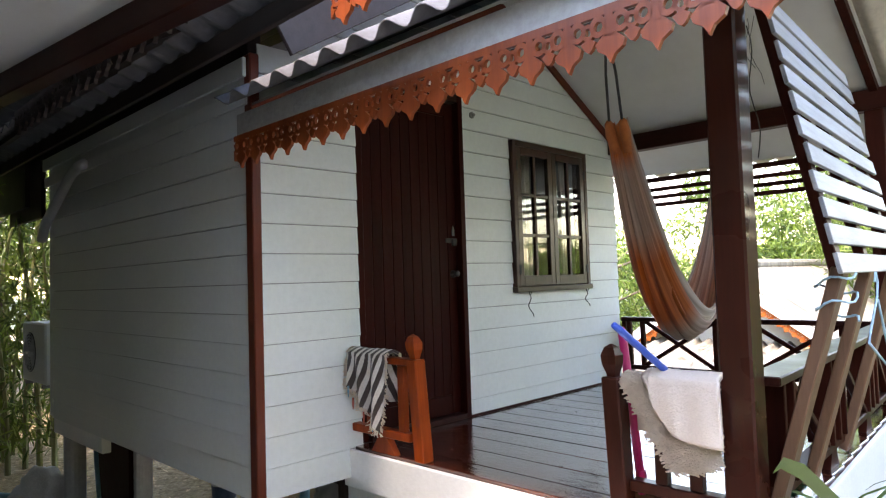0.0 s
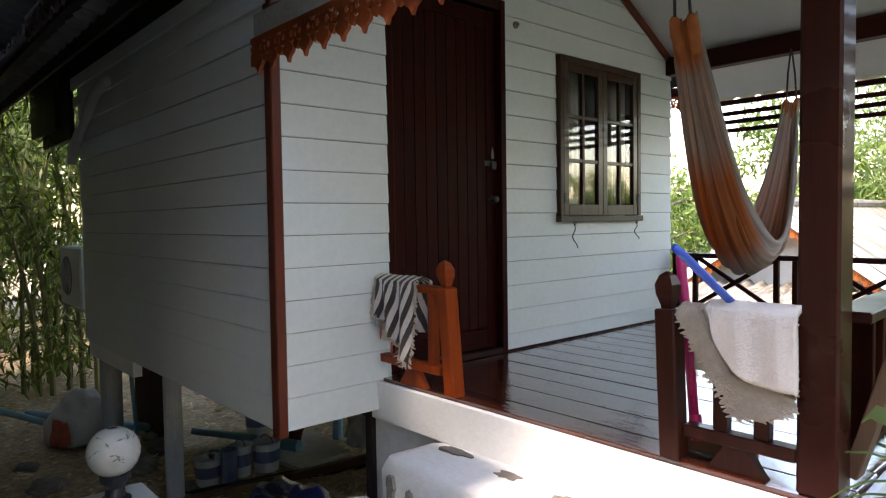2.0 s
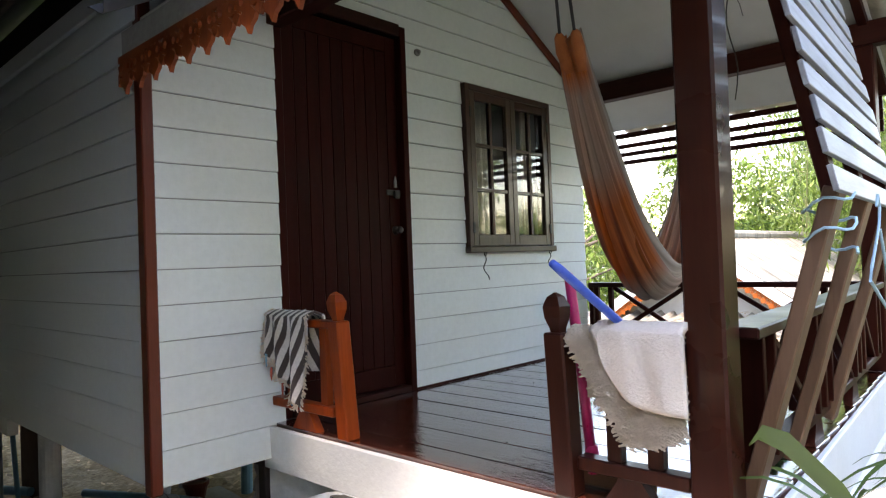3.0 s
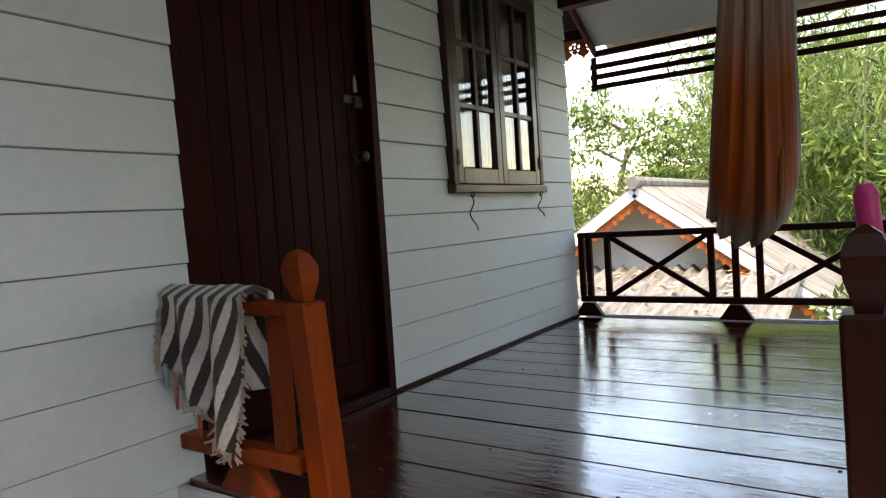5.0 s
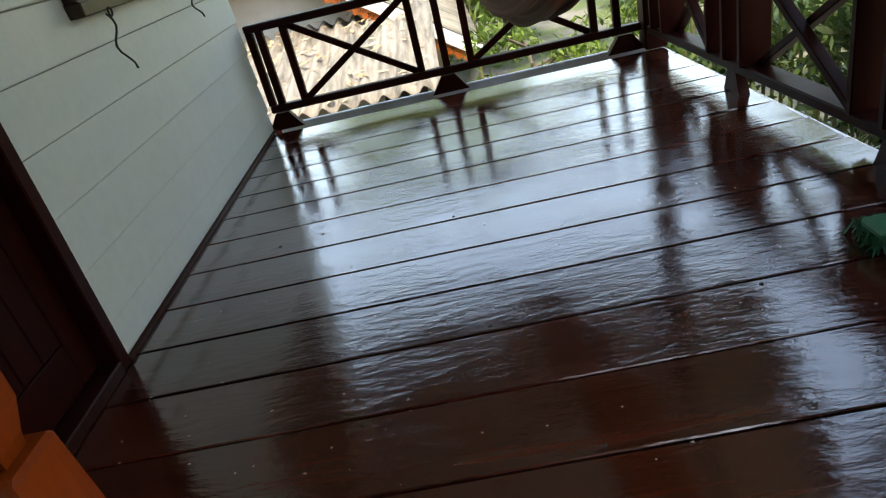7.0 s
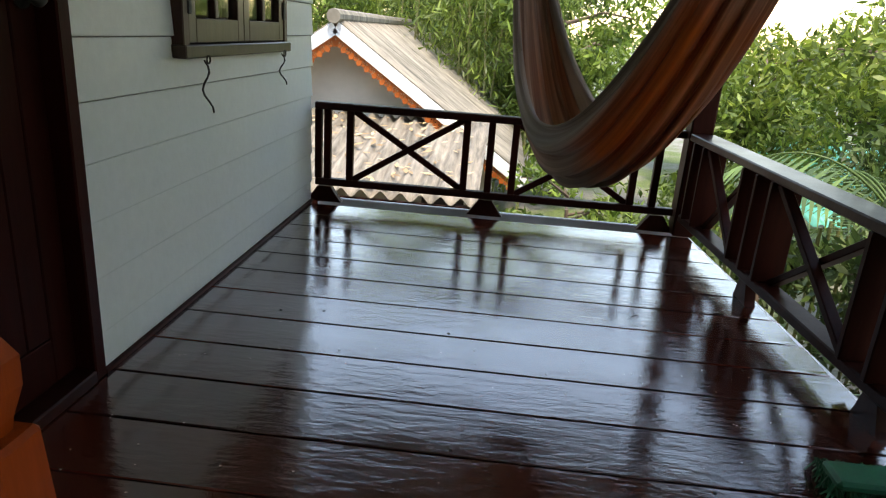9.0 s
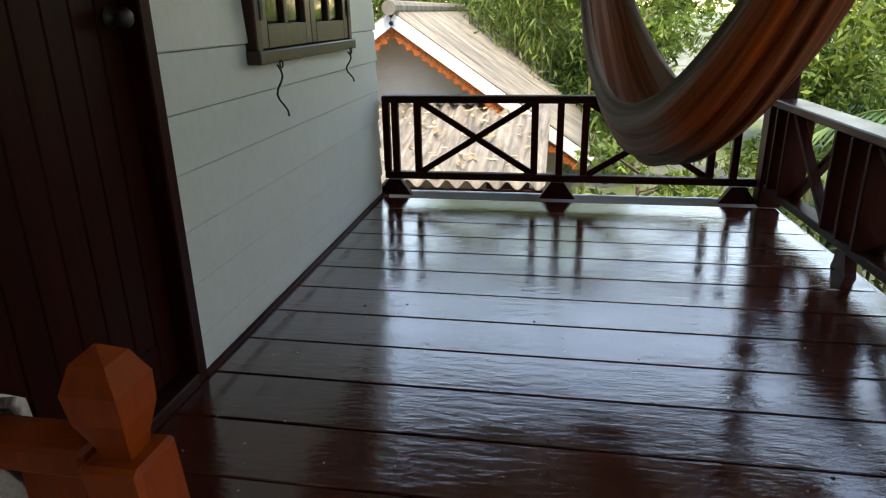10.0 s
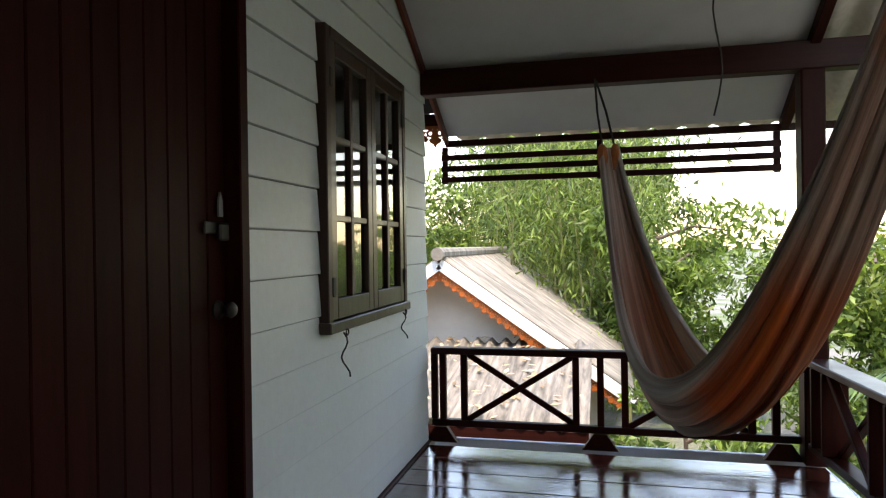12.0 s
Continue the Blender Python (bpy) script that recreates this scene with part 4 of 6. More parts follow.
def build_hammock():
    h = thing("hammock", "striped rust-orange and grey cloth hammock hung across the veranda", "hammock", (-1.77, 4.7, 1.12))
    nu, nv = 44, 70
    side = (LF - LN).cross(Vector((0, 0, 1))).normalized()

    def fn(u, v):
        t = v
        p = LN.lerp(LF, t)
        sag = 1.05 * (1 - abs(2 * t - 1) ** 2.0)
        spread = math.sin(math.pi * t) ** 1.1
        a = (u - 0.5) * 2
        fold = 0.042 + 0.082 * spread
        # the cloth hangs as a deep trough with its edges drawn up
        x = fold * math.sin(a * 1.75)
        lift = (0.15 * spread + 0.02) * (1 - math.cos(a * 1.75)) / 1.18
        ripple = 0.016 * math.sin(a * 21 + 3 * t) * (0.5 + spread * 0.6) + 0.008 * math.sin(a * 47 + 9 * t)
        q = p + side * (x + ripple * 0.8)
        q.z += -sag + lift + ripple * 0.8
        return q
    s = Shape().sheet(fn, nu, nv, 0.004)
    ob = new("cloth", s.mesh("cloth", M["hammock"], True))
    ob.parent = h
    ob.location = -h.location
    with_uv(ob, nu, nv)
    for loop, hook in ((LN, HN), (LF, HF)):
        away = (hook - loop).normalized()
        for sgn in (-1, 1):
            part("rope", Shape().tube([loop + side * 0.03 * sgn, loop.lerp(hook, 0.5) + side * 0.022 * sgn, hook], 0.006, 8), M["black"], h, "dark rope")
        down = Vector((0, 0.05 if loop is LN else -0.05, -0.12))
        for sgn in (-1, 1):
            p = loop + side * 0.032 * sgn
            part("end_loop", Shape().tube([p + away * 0.025, p + away * 0.01, p + down * 0.35, p + down - side * 0.008 * sgn], [0.010, 0.020, 0.026, 0.018], 10), M["orange_cloth"], h, "bundled orange cloth loop", True)
        part("hook", Shape().tube([hook, hook + Vector((0, 0, 0.04))], 0.006, 6), M["metal"], h)


M["orange_cloth"] = surface("orange_cloth", (0.34, 0.09, 0.02), (0.55, 0.18, 0.05), 0.9, (30, 30, 30), 60, 0.5)
build_hammock()


# ---- things on the rails ----
def drape(name, label, cat, mat, x0, x1, top, front_drop, back_drop, y, nu=30, nv=40, thick=0.012, wob=0.012, shear=0.0, fringe=0.0, fringe_mat=None, flare=0.0, edge=None, noodles=0):
    """A cloth folded over a rail that runs along x."""
    ob = thing(name, label, cat, ((x0 + x1) / 2, y, top))
    total = front_drop + back_drop

    def fn(u, v):
        fd = front_drop * (edge(u) if edge else 1.0)
        s = v * (fd + back_drop) - fd
        r = 0.042
        x = x0 + (x1 - x0) * (u + shear * max(0, -s) + flare * (u - 0.5) * max(0, -s))
        w = wob * math.sin(u * 15 + 4 * s) * min(1, abs(s) * 5) + wob * 0.5 * noise.noise((u * 5, s * 6, 1.7))
        if s < -0.06:
            return (x, y - r - 0.012 + w, top + s + 0.04)
        if s > 0.06:
            return (x, y + r + 0.012 + w, top - s + 0.04)
        a = s / 0.06 * math.pi / 2
        return (x, y + (r + 0.012) * math.sin(a), top + 0.012 + 0.012 * math.cos(a) - 0.02 * abs(math.sin(a)) + w * 0.3)
    s = Shape().sheet(fn, nu, nv, thick)
    c = new("cloth", s.mesh("cloth", mat, True))
    c.parent = ob
    c.location = -ob.location
    with_uv(c, nu, nv)
    if fringe:
        rng = random.Random(7)
        f = Shape()
        for i in range(int(abs(x1 - x0) / 0.007)):
            u = rng.random()
            p = Vector(fn(u, 0.0))
            f.tube([p + Vector((0, -0.004, 0.01)), p + Vector((rng.uniform(-0.02, 0.02), rng.uniform(-0.012, 0.01), -fringe * rng.uniform(0.5, 0.8))), p + Vector((rng.uniform(-0.035, 0.035), rng.uniform(-0.02, 0.015), -fringe * rng.uniform(0.8, 1.2)))], [0.004, 0.004, 0.0025], 4)
        for sd in (0.0, 1.0):
            for i in range(60):
                p = Vector(fn(sd, rng.random() * front_drop / total))
                d = -1 if (sd == 0.0) == (x1 > x0) else 1
                f.tube([p, p + Vector((d * fringe * rng.uniform(0.5, 1.0), rng.uniform(-0.012, 0.008), -fringe * rng.uniform(0.1, 0.7)))], [0.005, 0.003], 4)
        for i in range(noodles):
            u = rng.random()
            near = rng.random() * 0.2
            if rng.random() < 0.45:
                u, near = rng.random() * 0.22, rng.random() * front_drop / total
            p = Vector(fn(u, near)) + Vector((0, -0.003, 0))
            f.tube([p, p + Vector((rng.uniform(-0.016, 0.016), -0.010, -rng.uniform(0.004, 0.018))), p + Vector((rng.uniform(-0.026, 0.026), -0.006, -rng.uniform(0.014, 0.026)))], [0.004, 0.004, 0.003], 4)
        tagged(part("fringe", f, fringe_mat or mat, ob), kind="stuff")
    return ob


drape("shag_mat", "cream shaggy bath mat hung over the dark rail", "bath mat", M["shag"], -1.388, -1.035, 1.06, 0.35, 0.25, 3.25, wob=0.010, shear=0.0, fringe=0.015, thick=0.02, noodles=1500, edge=lambda u: 0.10 + 0.90 * min(u / 0.55, 1) - 0.3 * max(0, u - 0.55))
drape("cream_towel", "folded pale cream towel over the bath mat", "towel", M["towel"], -1.275, -1.02, 1.085, 0.25, 0.2, 3.215, wob=0.006, shear=0.12, thick=0.022, edge=lambda u: 0.22 + 0.78 * math.sqrt(max(0.0, 1 - (1 - min(u / 0.6, 1)) ** 2)) + 0.08 * u)
bl = drape("striped_blanket", "brown and cream striped fringed blanket over the orange rail", "blanket", M["striped"], -3.055, -2.72, 1.075, 0.385, 0.3, 3.222, wob=0.024, shear=-0.12, fringe=0.022, thick=0.012, flare=-0.7, fringe_mat=M["shag"], edge=lambda u: 0.62 + 0.56 * u)
for k, (xx, zz, mt, lb) in enumerate(((-2.99, 0.80, "sack_red", "red yarn tassel"), (-2.90, 0.735, "sack_red", "red yarn tassel"), (-2.83, 0.70, "pvc", "teal yarn tassel"), (-3.03, 0.86, "pvc", "teal yarn tassel"))):
    part("tassel", Shape().tube([(xx, 3.158, zz + 0.03), (xx + 0.008, 3.152, zz), (xx + 0.004, 3.155, zz - 0.03)], [0.006, 0.006, 0.003], 5), M[mt], bl, lb)

# pink broom pole, blue pole leaning on the rail, green-bristled broom head
br = thing("broom", "broom with a pink plastic handle beside the newel", "broom", (-1.40, 3.36, ZD))
part("handle", Shape().tube([(-1.395, 3.325, 0.60), (-1.42, 3.308, 1.0), (-1.437, 3.296, 1.228), (-1.438, 3.295, 1.243)], [0.017, 0.017, 0.017, 0.011], 14), M["pink_plastic"], br, "", True)
part("ferrule", Shape().lathe([(0.022, 0), (0.024, 0.02), (0.020, 0.05), (0.018, 0.06)], (-1.396, 3.323, 0.63), 14), M["pink_plastic"], br)
part("brush_block", Shape().box(-1.46, -1.20, 3.32, 3.375, ZD + 0.005, ZD + 0.06, 0.01), M["brace"], br)
br = thing("scrubbing_brush", "long blue-handled brush with green bristles leaning on the rail", "brush", (-1.2, 3.5, ZD))
part("handle", Shape().tube([(-1.155, 3.96, 0.605), (-1.20, 3.45, 0.955), (-1.248, 2.955, 1.262), (-1.251, 2.92, 1.282)], [0.013, 0.0135, 0.0135, 0.011], 12), M["blue_plastic"], br, "", True)
s = Shape()
rng = random.Random(11)
for i in range(420):
    x, y = rng.uniform(-1.27, -1.04), rng.uniform(3.98, 4.08)
    s.tube([(x, y, ZD + 0.045), (x + rng.uniform(-0.03, 0.03), y + rng.uniform(-0.03, 0.03), ZD + 0.004)], [0.003, 0.002], 3, False)
block = part("brush_block", Shape().box(-1.27, -1.04, 3.96, 4.05, ZD + 0.04, ZD + 0.065, 0.008), M["green_plastic"], br)
part("bristles", s, M["green_plastic"], block, "green bristles")

# small round fitting on the wall above the window
s = Shape().lathe([(0.022, 0), (0.022, 0.01), (0.012, 0.014), (0.010, 0.028), (0.003, 0.03)], (0, 0, 0), 14)
s.v = [(XW + 0.0 + p[2], 4.27 + p[0], 2.56 + p[1]) for p in s.v]
solid("wall_fitting", s, M["metal"], "small round metal fitting on the white wall", "fitting")


# ---- main house roof ----
def house_roof():
    r = thing("house_roof", "corrugated main roof of the raised house with dark soffit", "roof", (-5, 4.37, 2.6), kind="structure")
    ridge_y, ridge_z, sl = 4.37, 3.90, 0.62
    for sgn in (-1, 1):
        reach = 2.37 if sgn < 0 else 2.25
        y1 = ridge_y + sgn * reach
        z1 = ridge_z - sl * reach
        p = [(XB - 1.7, ridge_y, ridge_z), (-2.72, ridge_y, ridge_z), (-2.72, y1, z1), (XB - 1.7, y1, z1)]
        s = Shape().add([(x, y, z) for x, y, z in p] + [(x, y, z + 0.03) for x, y, z in p], [(0, 1, 2, 3), (7, 6, 5, 4), (0, 4, 5, 1), (1, 5, 6, 2), (2, 6, 7, 3), (3, 7, 4, 0)])
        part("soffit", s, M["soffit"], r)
        n = 320
        s = Shape()
        s.sheet(lambda u, v: (XB - 1.75 + (-2.65 - XB + 1.75) * u, ridge_y + (y1 + sgn * 0.08 - ridge_y) * v, ridge_z + 0.065 + (z1 - ridge_z - 0.05) * v + 0.02 * math.cos(u * 200)), n, 2, 0.007)
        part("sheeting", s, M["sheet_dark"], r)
        part("barge_board", Shape().bar((-2.70, ridge_y, ridge_z - (0.11 if sgn < 0 else -0.01)), (-2.70, y1 + (0.54 if sgn < 0 else 0), z1 + (0.335 - 0.11 if sgn < 0 else 0.01)), 0.025, 0.34 if sgn < 0 else 0.10, 0.003), M["soffit"], r)
    s = Shape().box(XB - 0.4, XW - 0.02, YC - 0.045, YC - 0.025, 2.50, 2.60, 0.003)
    part("frieze_board", s, M["siding"], r)
    s = Shape().box(XB - 0.4, XW - 0.02, YC - 0.03, YC - 0.016, 2.36, 2.44, 0.003)
    part("frieze_board", s, M["siding"], r)
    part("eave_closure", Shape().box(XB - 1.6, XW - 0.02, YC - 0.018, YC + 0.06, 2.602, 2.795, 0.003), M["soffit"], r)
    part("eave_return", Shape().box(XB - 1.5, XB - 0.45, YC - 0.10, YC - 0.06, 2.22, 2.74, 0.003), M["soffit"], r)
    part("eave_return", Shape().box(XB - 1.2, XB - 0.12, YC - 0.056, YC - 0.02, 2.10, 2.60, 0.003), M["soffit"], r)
    return r


house_roof()


# ---- the porch under which the walk begins ----
def near_porch():
    def edge(x):
        return 1.605 + 0.13 * max(x + 3.6, 0)
    c = Shape()
    q = [(-9.5, -2.6), (2.6, -2.6), (2.6, 1.56), (-1.30, 1.56), (-1.30, edge(-1.30)), (-3.6, edge(-3.6)), (-9.5, edge(-9.5))]
    c.add([(x, y, z) for z in (2.40, 2.44) for x, y in q], [tuple(reversed(range(7))), tuple(range(7, 14))] + [(i, (i + 1) % 7, (i + 1) % 7 + 7, i + 7) for i in range(7)])
    tagged(new("ceiling_porch", fix(c.mesh("ceiling_porch", M["porch_ceiling"]))), "pale flat ceiling of the neighbouring porch", "ceiling", kind="structure")
    s = Shape().box(-9.5, -3.6, edge(-9.5) + 0.002, edge(-9.5) + 0.082, 2.30, 2.43, 0.006).bar((-3.6, edge(-3.6) + 0.042, 2.365), (-1.35, edge(-1.35) + 0.042, 2.365), 0.08, 0.13, 0.006)
    solid("porch_beam", s, M["brown_x"], "dark brown beam at the porch edge", "beam")
    r = thing("porch_roof", "dark corrugated overhang of the neighbouring porch", "roof", (-3.4, 1.9, 2.5), kind="structure")
    s = Shape()
    s.sheet(lambda u, v: (-9.5 + 7.7 * u, 1.56 + 0.68 * v, 2.66 - 0.19 * v + 0.012 * math.cos(u * 272)), 430, 2, 0.007)
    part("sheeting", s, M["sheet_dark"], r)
    part("eave_board", Shape().box(-9.5, -1.83, 2.20, 2.225, 2.385, 2.47, 0.003), M["soffit"], r, "dark eave board")
    # added dark strip that keeps sky from showing between the two roofs
    part("eave_flashing", Shape().box(-9.5, -1.95, 2.203, 2.222, 2.472, 2.64, 0.002), M["sheet_dark"], r, "dark strip added above the eave board to close a bright slit")
    s = Shape().box(-9.5, -1.4, 1.57, 1.63, 2.44, 2.60)
    part("infill", s, M["soffit"], r)
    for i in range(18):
        piece("valance_unit", valance_silhouette, r, (-4.4 + i * 0.125 + 3.4, 1.90 - 1.9, 2.47 - 2.5))
    for i, (dx, dz) in enumerate(((0.0, 0.0), (0.10, 0.012))):
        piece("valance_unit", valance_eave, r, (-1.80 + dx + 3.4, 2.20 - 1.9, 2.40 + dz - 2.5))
    s = Shape().box(-2.52, -2.425, 1.25, 1.35, -0.1, 2.398, 0.006)
    solid("porch_post", s, M["brown"], "dark brown square post of the neighbouring porch", "post")
    # full height and length are unseen, added and greyed to darken the house wall
    w = Shape().box(-9.5, -2.52, 1.24, 1.34, -0.6, 2.395, 0.004)
    solid("porch_wall", w, M["dim_wall"], "grey rendered neighbouring wall, run on unseen to block light", "wall", kind="structure")
    f = Shape().box(-2.2, 2.6, -2.6, 1.5, -0.06, 0.0, 0.01)
    tagged(new("floor_porch", fix(f.mesh("floor_porch", M["concrete"]))), "plain grey concrete porch floor", "floor", kind="structure")
    b = Shape().box(-5.2, 2.6, -2.7, -2.6, -0.1, 2.40)
    tagged(new("wall_porch_back", fix(b.mesh("wall_porch_back", M["rough_wall"]))), "plain pale wall behind the porch", "wall", kind="structure")


# near-black copy of the orange valance: its backlit silhouette put in the colour
valance_silhouette = valance_mesh.copy()
valance_silhouette.materials.clear()
valance_silhouette.materials.append(M["soffit"])
near_porch()
far_eave = thing("far_eave", "carved orange valance under the far eave of the house", "valance", (-3.3, 6.61, 2.42))
part("board", Shape().box(-3.60, -3.06, 6.615, 6.64, 2.41, 2.50, 0.003), M["brown_x"], far_eave)


for i in range(4):
    piece("valance_unit", valance_mesh, far_eave, (-3.56 + i * 0.125 - far_eave.location.x, 6.60 - far_eave.location.y, 2.42 - far_eave.location.z))


# ---- steps ----
def rock_step(name, x0, x1, y0, y1, z0, z1, seed, label):
    bm = bmesh.new()
    bmesh.ops.create_cube(bm, size=1)
    bmesh.ops.subdivide_edges(bm, edges=bm.edges, cuts=14, use_grid_fill=True)
    for v in bm.verts:
        p = v.co * 2
        q = Vector((math.copysign(abs(p.x) ** 1.0, p.x), p.y, p.z))
        m = max(abs(q.x), abs(q.y))
        edge = max(0, abs(p.z) - 0.75) / 0.25 * max(0, m - 0.8) / 0.2
        corner = max(0, abs(p.x) - 0.8) / 0.2 * max(0, abs(p.y) - 0.7) / 0.3
        k = 1 - 0.05 * edge - 0.05 * corner
        x = (x0 + x1) / 2 + q.x * k * (x1 - x0) / 2
        y = (y0 + y1) / 2 + q.y * k * (y1 - y0) / 2
        z = (z0 + z1) / 2 + q.z * (1 - 0.05 * edge) * (z1 - z0) / 2
        n = noise.noise_vector((x * 4 + seed, y * 4, z * 4)) * 0.018
        v.co = Vector((x, y, z)) + n
    me = bpy.data.meshes.new(name)
    bm.to_mesh(me)
    bm.free()
    me.materials.append(M["stucco"])
    me.polygons.foreach_set("use_smooth", [True] * len(me.polygons))
    return tagged(new(name, me), label, "step", "entrance steps", "structure")


top_step = rock_step("step_1", -2.60, -1.25, 2.84, 3.185, -0.1, 0.365, 1, "whitewashed rough concrete step with embedded grey stones")
low_step = rock_step("step_2", -2.75, -1.15, 2.30, 2.86, -0.2, 0.165, 5, "whitewashed rough concrete lower step with embedded grey stones")


def slab_stone(parent, c, size, normal_y, seed):
    """A flat stone showing through the whitewash."""
    rng = random.Random(seed)
    n = 17
    o = []
    for i in range(n):
        a = 2 * math.pi * i / n
        r = rng.uniform(0.62, 1.15)
        o.append((size[0] * r * math.cos(a), size[1] * r * math.sin(a)))
    s = Shape()
    top, low = [], []
    for x, q in o:
        if normal_y:
            top.append((c[0] + x * 0.9, c[1] - 0.012, c[2] + q * 0.9))
            low.append((c[0] + x, c[1] + 0.03, c[2] + q))
        else:
            top.append((c[0] + x * 0.9, c[1] + q * 0.9, c[2] + 0.010))
            low.append((c[0] + x, c[1] + q, c[2] - 0.03))
    s.add(top + low, [tuple(range(n)), tuple(reversed(range(n, 2 * n)))] + [(i, i + n, (i + 1) % n + n, (i + 1) % n) for i in range(n)])
    part("stone", s, M["stone"], parent)


for i, (x, y, sx, sy) in enumerate(((-2.36, 3.09, 0.11, 0.035), (-2.02, 3.05, 0.075, 0.04), (-1.68, 3.03, 0.12, 0.045), (-1.42, 2.98, 0.05, 0.04))):
    slab_stone(top_step, (x, y, 0.362), (sx, sy), False, i)
for i, (x, z, sx, sz) in enumerate(((-2.50, 0.24, 0.03, 0.06), (-2.38, 0.22, 0.02, 0.045), (-2.20, 0.24, 0.04, 0.05), (-2.44, 0.13, 0.02, 0.03), (-2.29, 0.10, 0.015, 0.02), (-2.08, 0.14, 0.03, 0.02), (-1.80, 0.10, 0.025, 0.03), (-1.95, 0.22, 0.05, 0.035), (-1.6, 0.25, 0.06, 0.04))):
    slab_stone(top_step, (x, 2.842, z), (sx, sz), True, 20 + i)
for i, (x, y, sx, sy) in enumerate(((-2.45, 2.6, 0.08, 0.07), (-2.0, 2.55, 0.1, 0.06), (-1.5, 2.62, 0.09, 0.08))):
    slab_stone(low_step, (x, y, 0.163), (sx, sy), False, 40 + i)

# masonry and posts below the deck edge
s = Shape().box(-3.14, -1.0, 3.225, 3.33, -0.6, 0.372)
solid("foundation_wall", s, M["rough_wall"], "old cracked plaster wall under the veranda", "wall", kind="structure")
s = Shape().box(-3.205, -3.145, 3.20, 3.265, -0.6, 0.372, 0.004)
solid("under_post", s, M["soffit"], "dark timber post under the veranda", "post")
s = Shape().box(XB, -1.0, 3.30, 3.42, 0.27, 0.395)
solid("floor_bearer", s, M["soffit"], "dark timber bearer under the house floor", "beam", kind="structure")


# ---- under the house ----
def stilt(x, y, r, label):
    z = ground_z(x, y) - 0.05
    solid("stilt", Shape().lathe([(r * 1.05, 0), (r, 0.1), (r, 0.40 - z)], (x, y, z), 18), M["stilt"], label, "stilt", "stilts of the house", smooth=False)


for x, y, r in ((-4.80, 2.74, 0.060), (-6.32, 2.76, 0.085), (-3.4, 5.9, 0.075), (-5.0, 5.9, 0.075), (-6.5, 5.9, 0.075), (-5.75, 4.05, 0.075), (-3.9, 4.6, 0.07)):
    stilt(x, y, r, "round grey concrete stilt under the raised house")
s = Shape().box(XB, -5.3, YC + 0.005, YC + 0.07, 0.265, 0.383, 0.003)
solid("floor_beam", s, M["white_paint"], "white painted beam under the side wall", "beam", kind="structure")
s = Shape().box(-6.85, -6.05, 3.10, 3.18, ground_z(-6.4, 3.1), 0.33, 0.01)
solid("dark_panel", s, M["door"], "dark red-brown timber panel stored under the house", "panel")


def bucket(x, y, r, h, mat, label, lid=False):
    z = ground_z(x, y) + 0.03
    b = thing("bucket", label, "bucket", (x, y, z), "buckets under the house")
    prof = [(r * 0.82, 0), (r * 0.86, h * 0.1), (r, h * 0.97), (r * 1.06, h * 0.97), (r * 1.06, h), (r * 0.96, h), (r * 0.90, h * 0.8), (r * 0.02, h * 0.78)]
    body = part("body", Shape().lathe(prof, (x, y, z), 20), mat, b)
    part("label_band", Shape().lathe([(r * 0.93, h * 0.35), (r * 0.99, h * 0.75), (r * 0.985, h * 0.75), (r * 0.9, h * 0.35)], (x, y, z), 20), M["bucket_blue"], body, "faded blue band")
    pts = [(x + r * math.cos(a), y + 0.1 * r * math.sin(a), z + h * 0.95 + 0.5 * r * math.sin(a)) for a in [i * math.pi / 8 for i in range(9)]]
    part("bail", Shape().tube(pts, 0.004, 5), M["metal"], body)


for x, y, r, h, mt, lb in ((-4.88, 3.00, 0.095, 0.20, "bucket", "small grey-white paint bucket on the ground"), (-4.80, 3.12, 0.06, 0.25, "bucket_blue", "blue paint tin on the ground"), (-4.92, 3.26, 0.085, 0.23, "bucket", "pale blue-white paint tin on the ground"), (-4.90, 3.46, 0.105, 0.22, "bucket", "grey-white bucket with wire handle"), (-5.66, 3.76, 0.11, 0.30, "bucket", "tall white plastic bucket on the ground"), (-4.98, 3.08, 0.05, 0.2, "bucket_blue", "dark blue paint tin on the ground")):
    bucket(x, y, r, h, M[mt], lb)

# planks on the ground, pipes
z = ground_z(-5.0, 3.7)
s = Shape().add([(-5.45, 3.50, z + 0.06), (-5.40, 4.15, z + 0.06), (-4.66, 4.05, z + 0.09), (-4.62, 3.58, z + 0.09), (-5.45, 3.50, z + 0.03), (-5.40, 4.15, z + 0.03), (-4.66, 4.05, z + 0.06), (-4.62, 3.58, z + 0.06)], [(0, 1, 2, 3), (7, 6, 5, 4), (0, 4, 5, 1), (1, 5, 6, 2), (2, 6, 7, 3), (3, 7, 4, 0)])
solid("board", s, M["sheet"], "grey cement sheet offcut lying under the house", "board")
s = Shape().bar((-4.75, 2.78, z + 0.03), (-4.40, 4.05, z + 0.10), 0.05, 0.06, 0.004)
solid("timber_batten", s, M["brace"], "long weathered timber batten on the ground", "batten")
s = Shape().bar((-4.82, 2.80, z + 0.00), (-4.47, 4.07, z + 0.02), 0.03, 0.14, 0.004)
solid("timber_plank", s, M["soffit"], "dark plank on edge beside the batten", "plank")
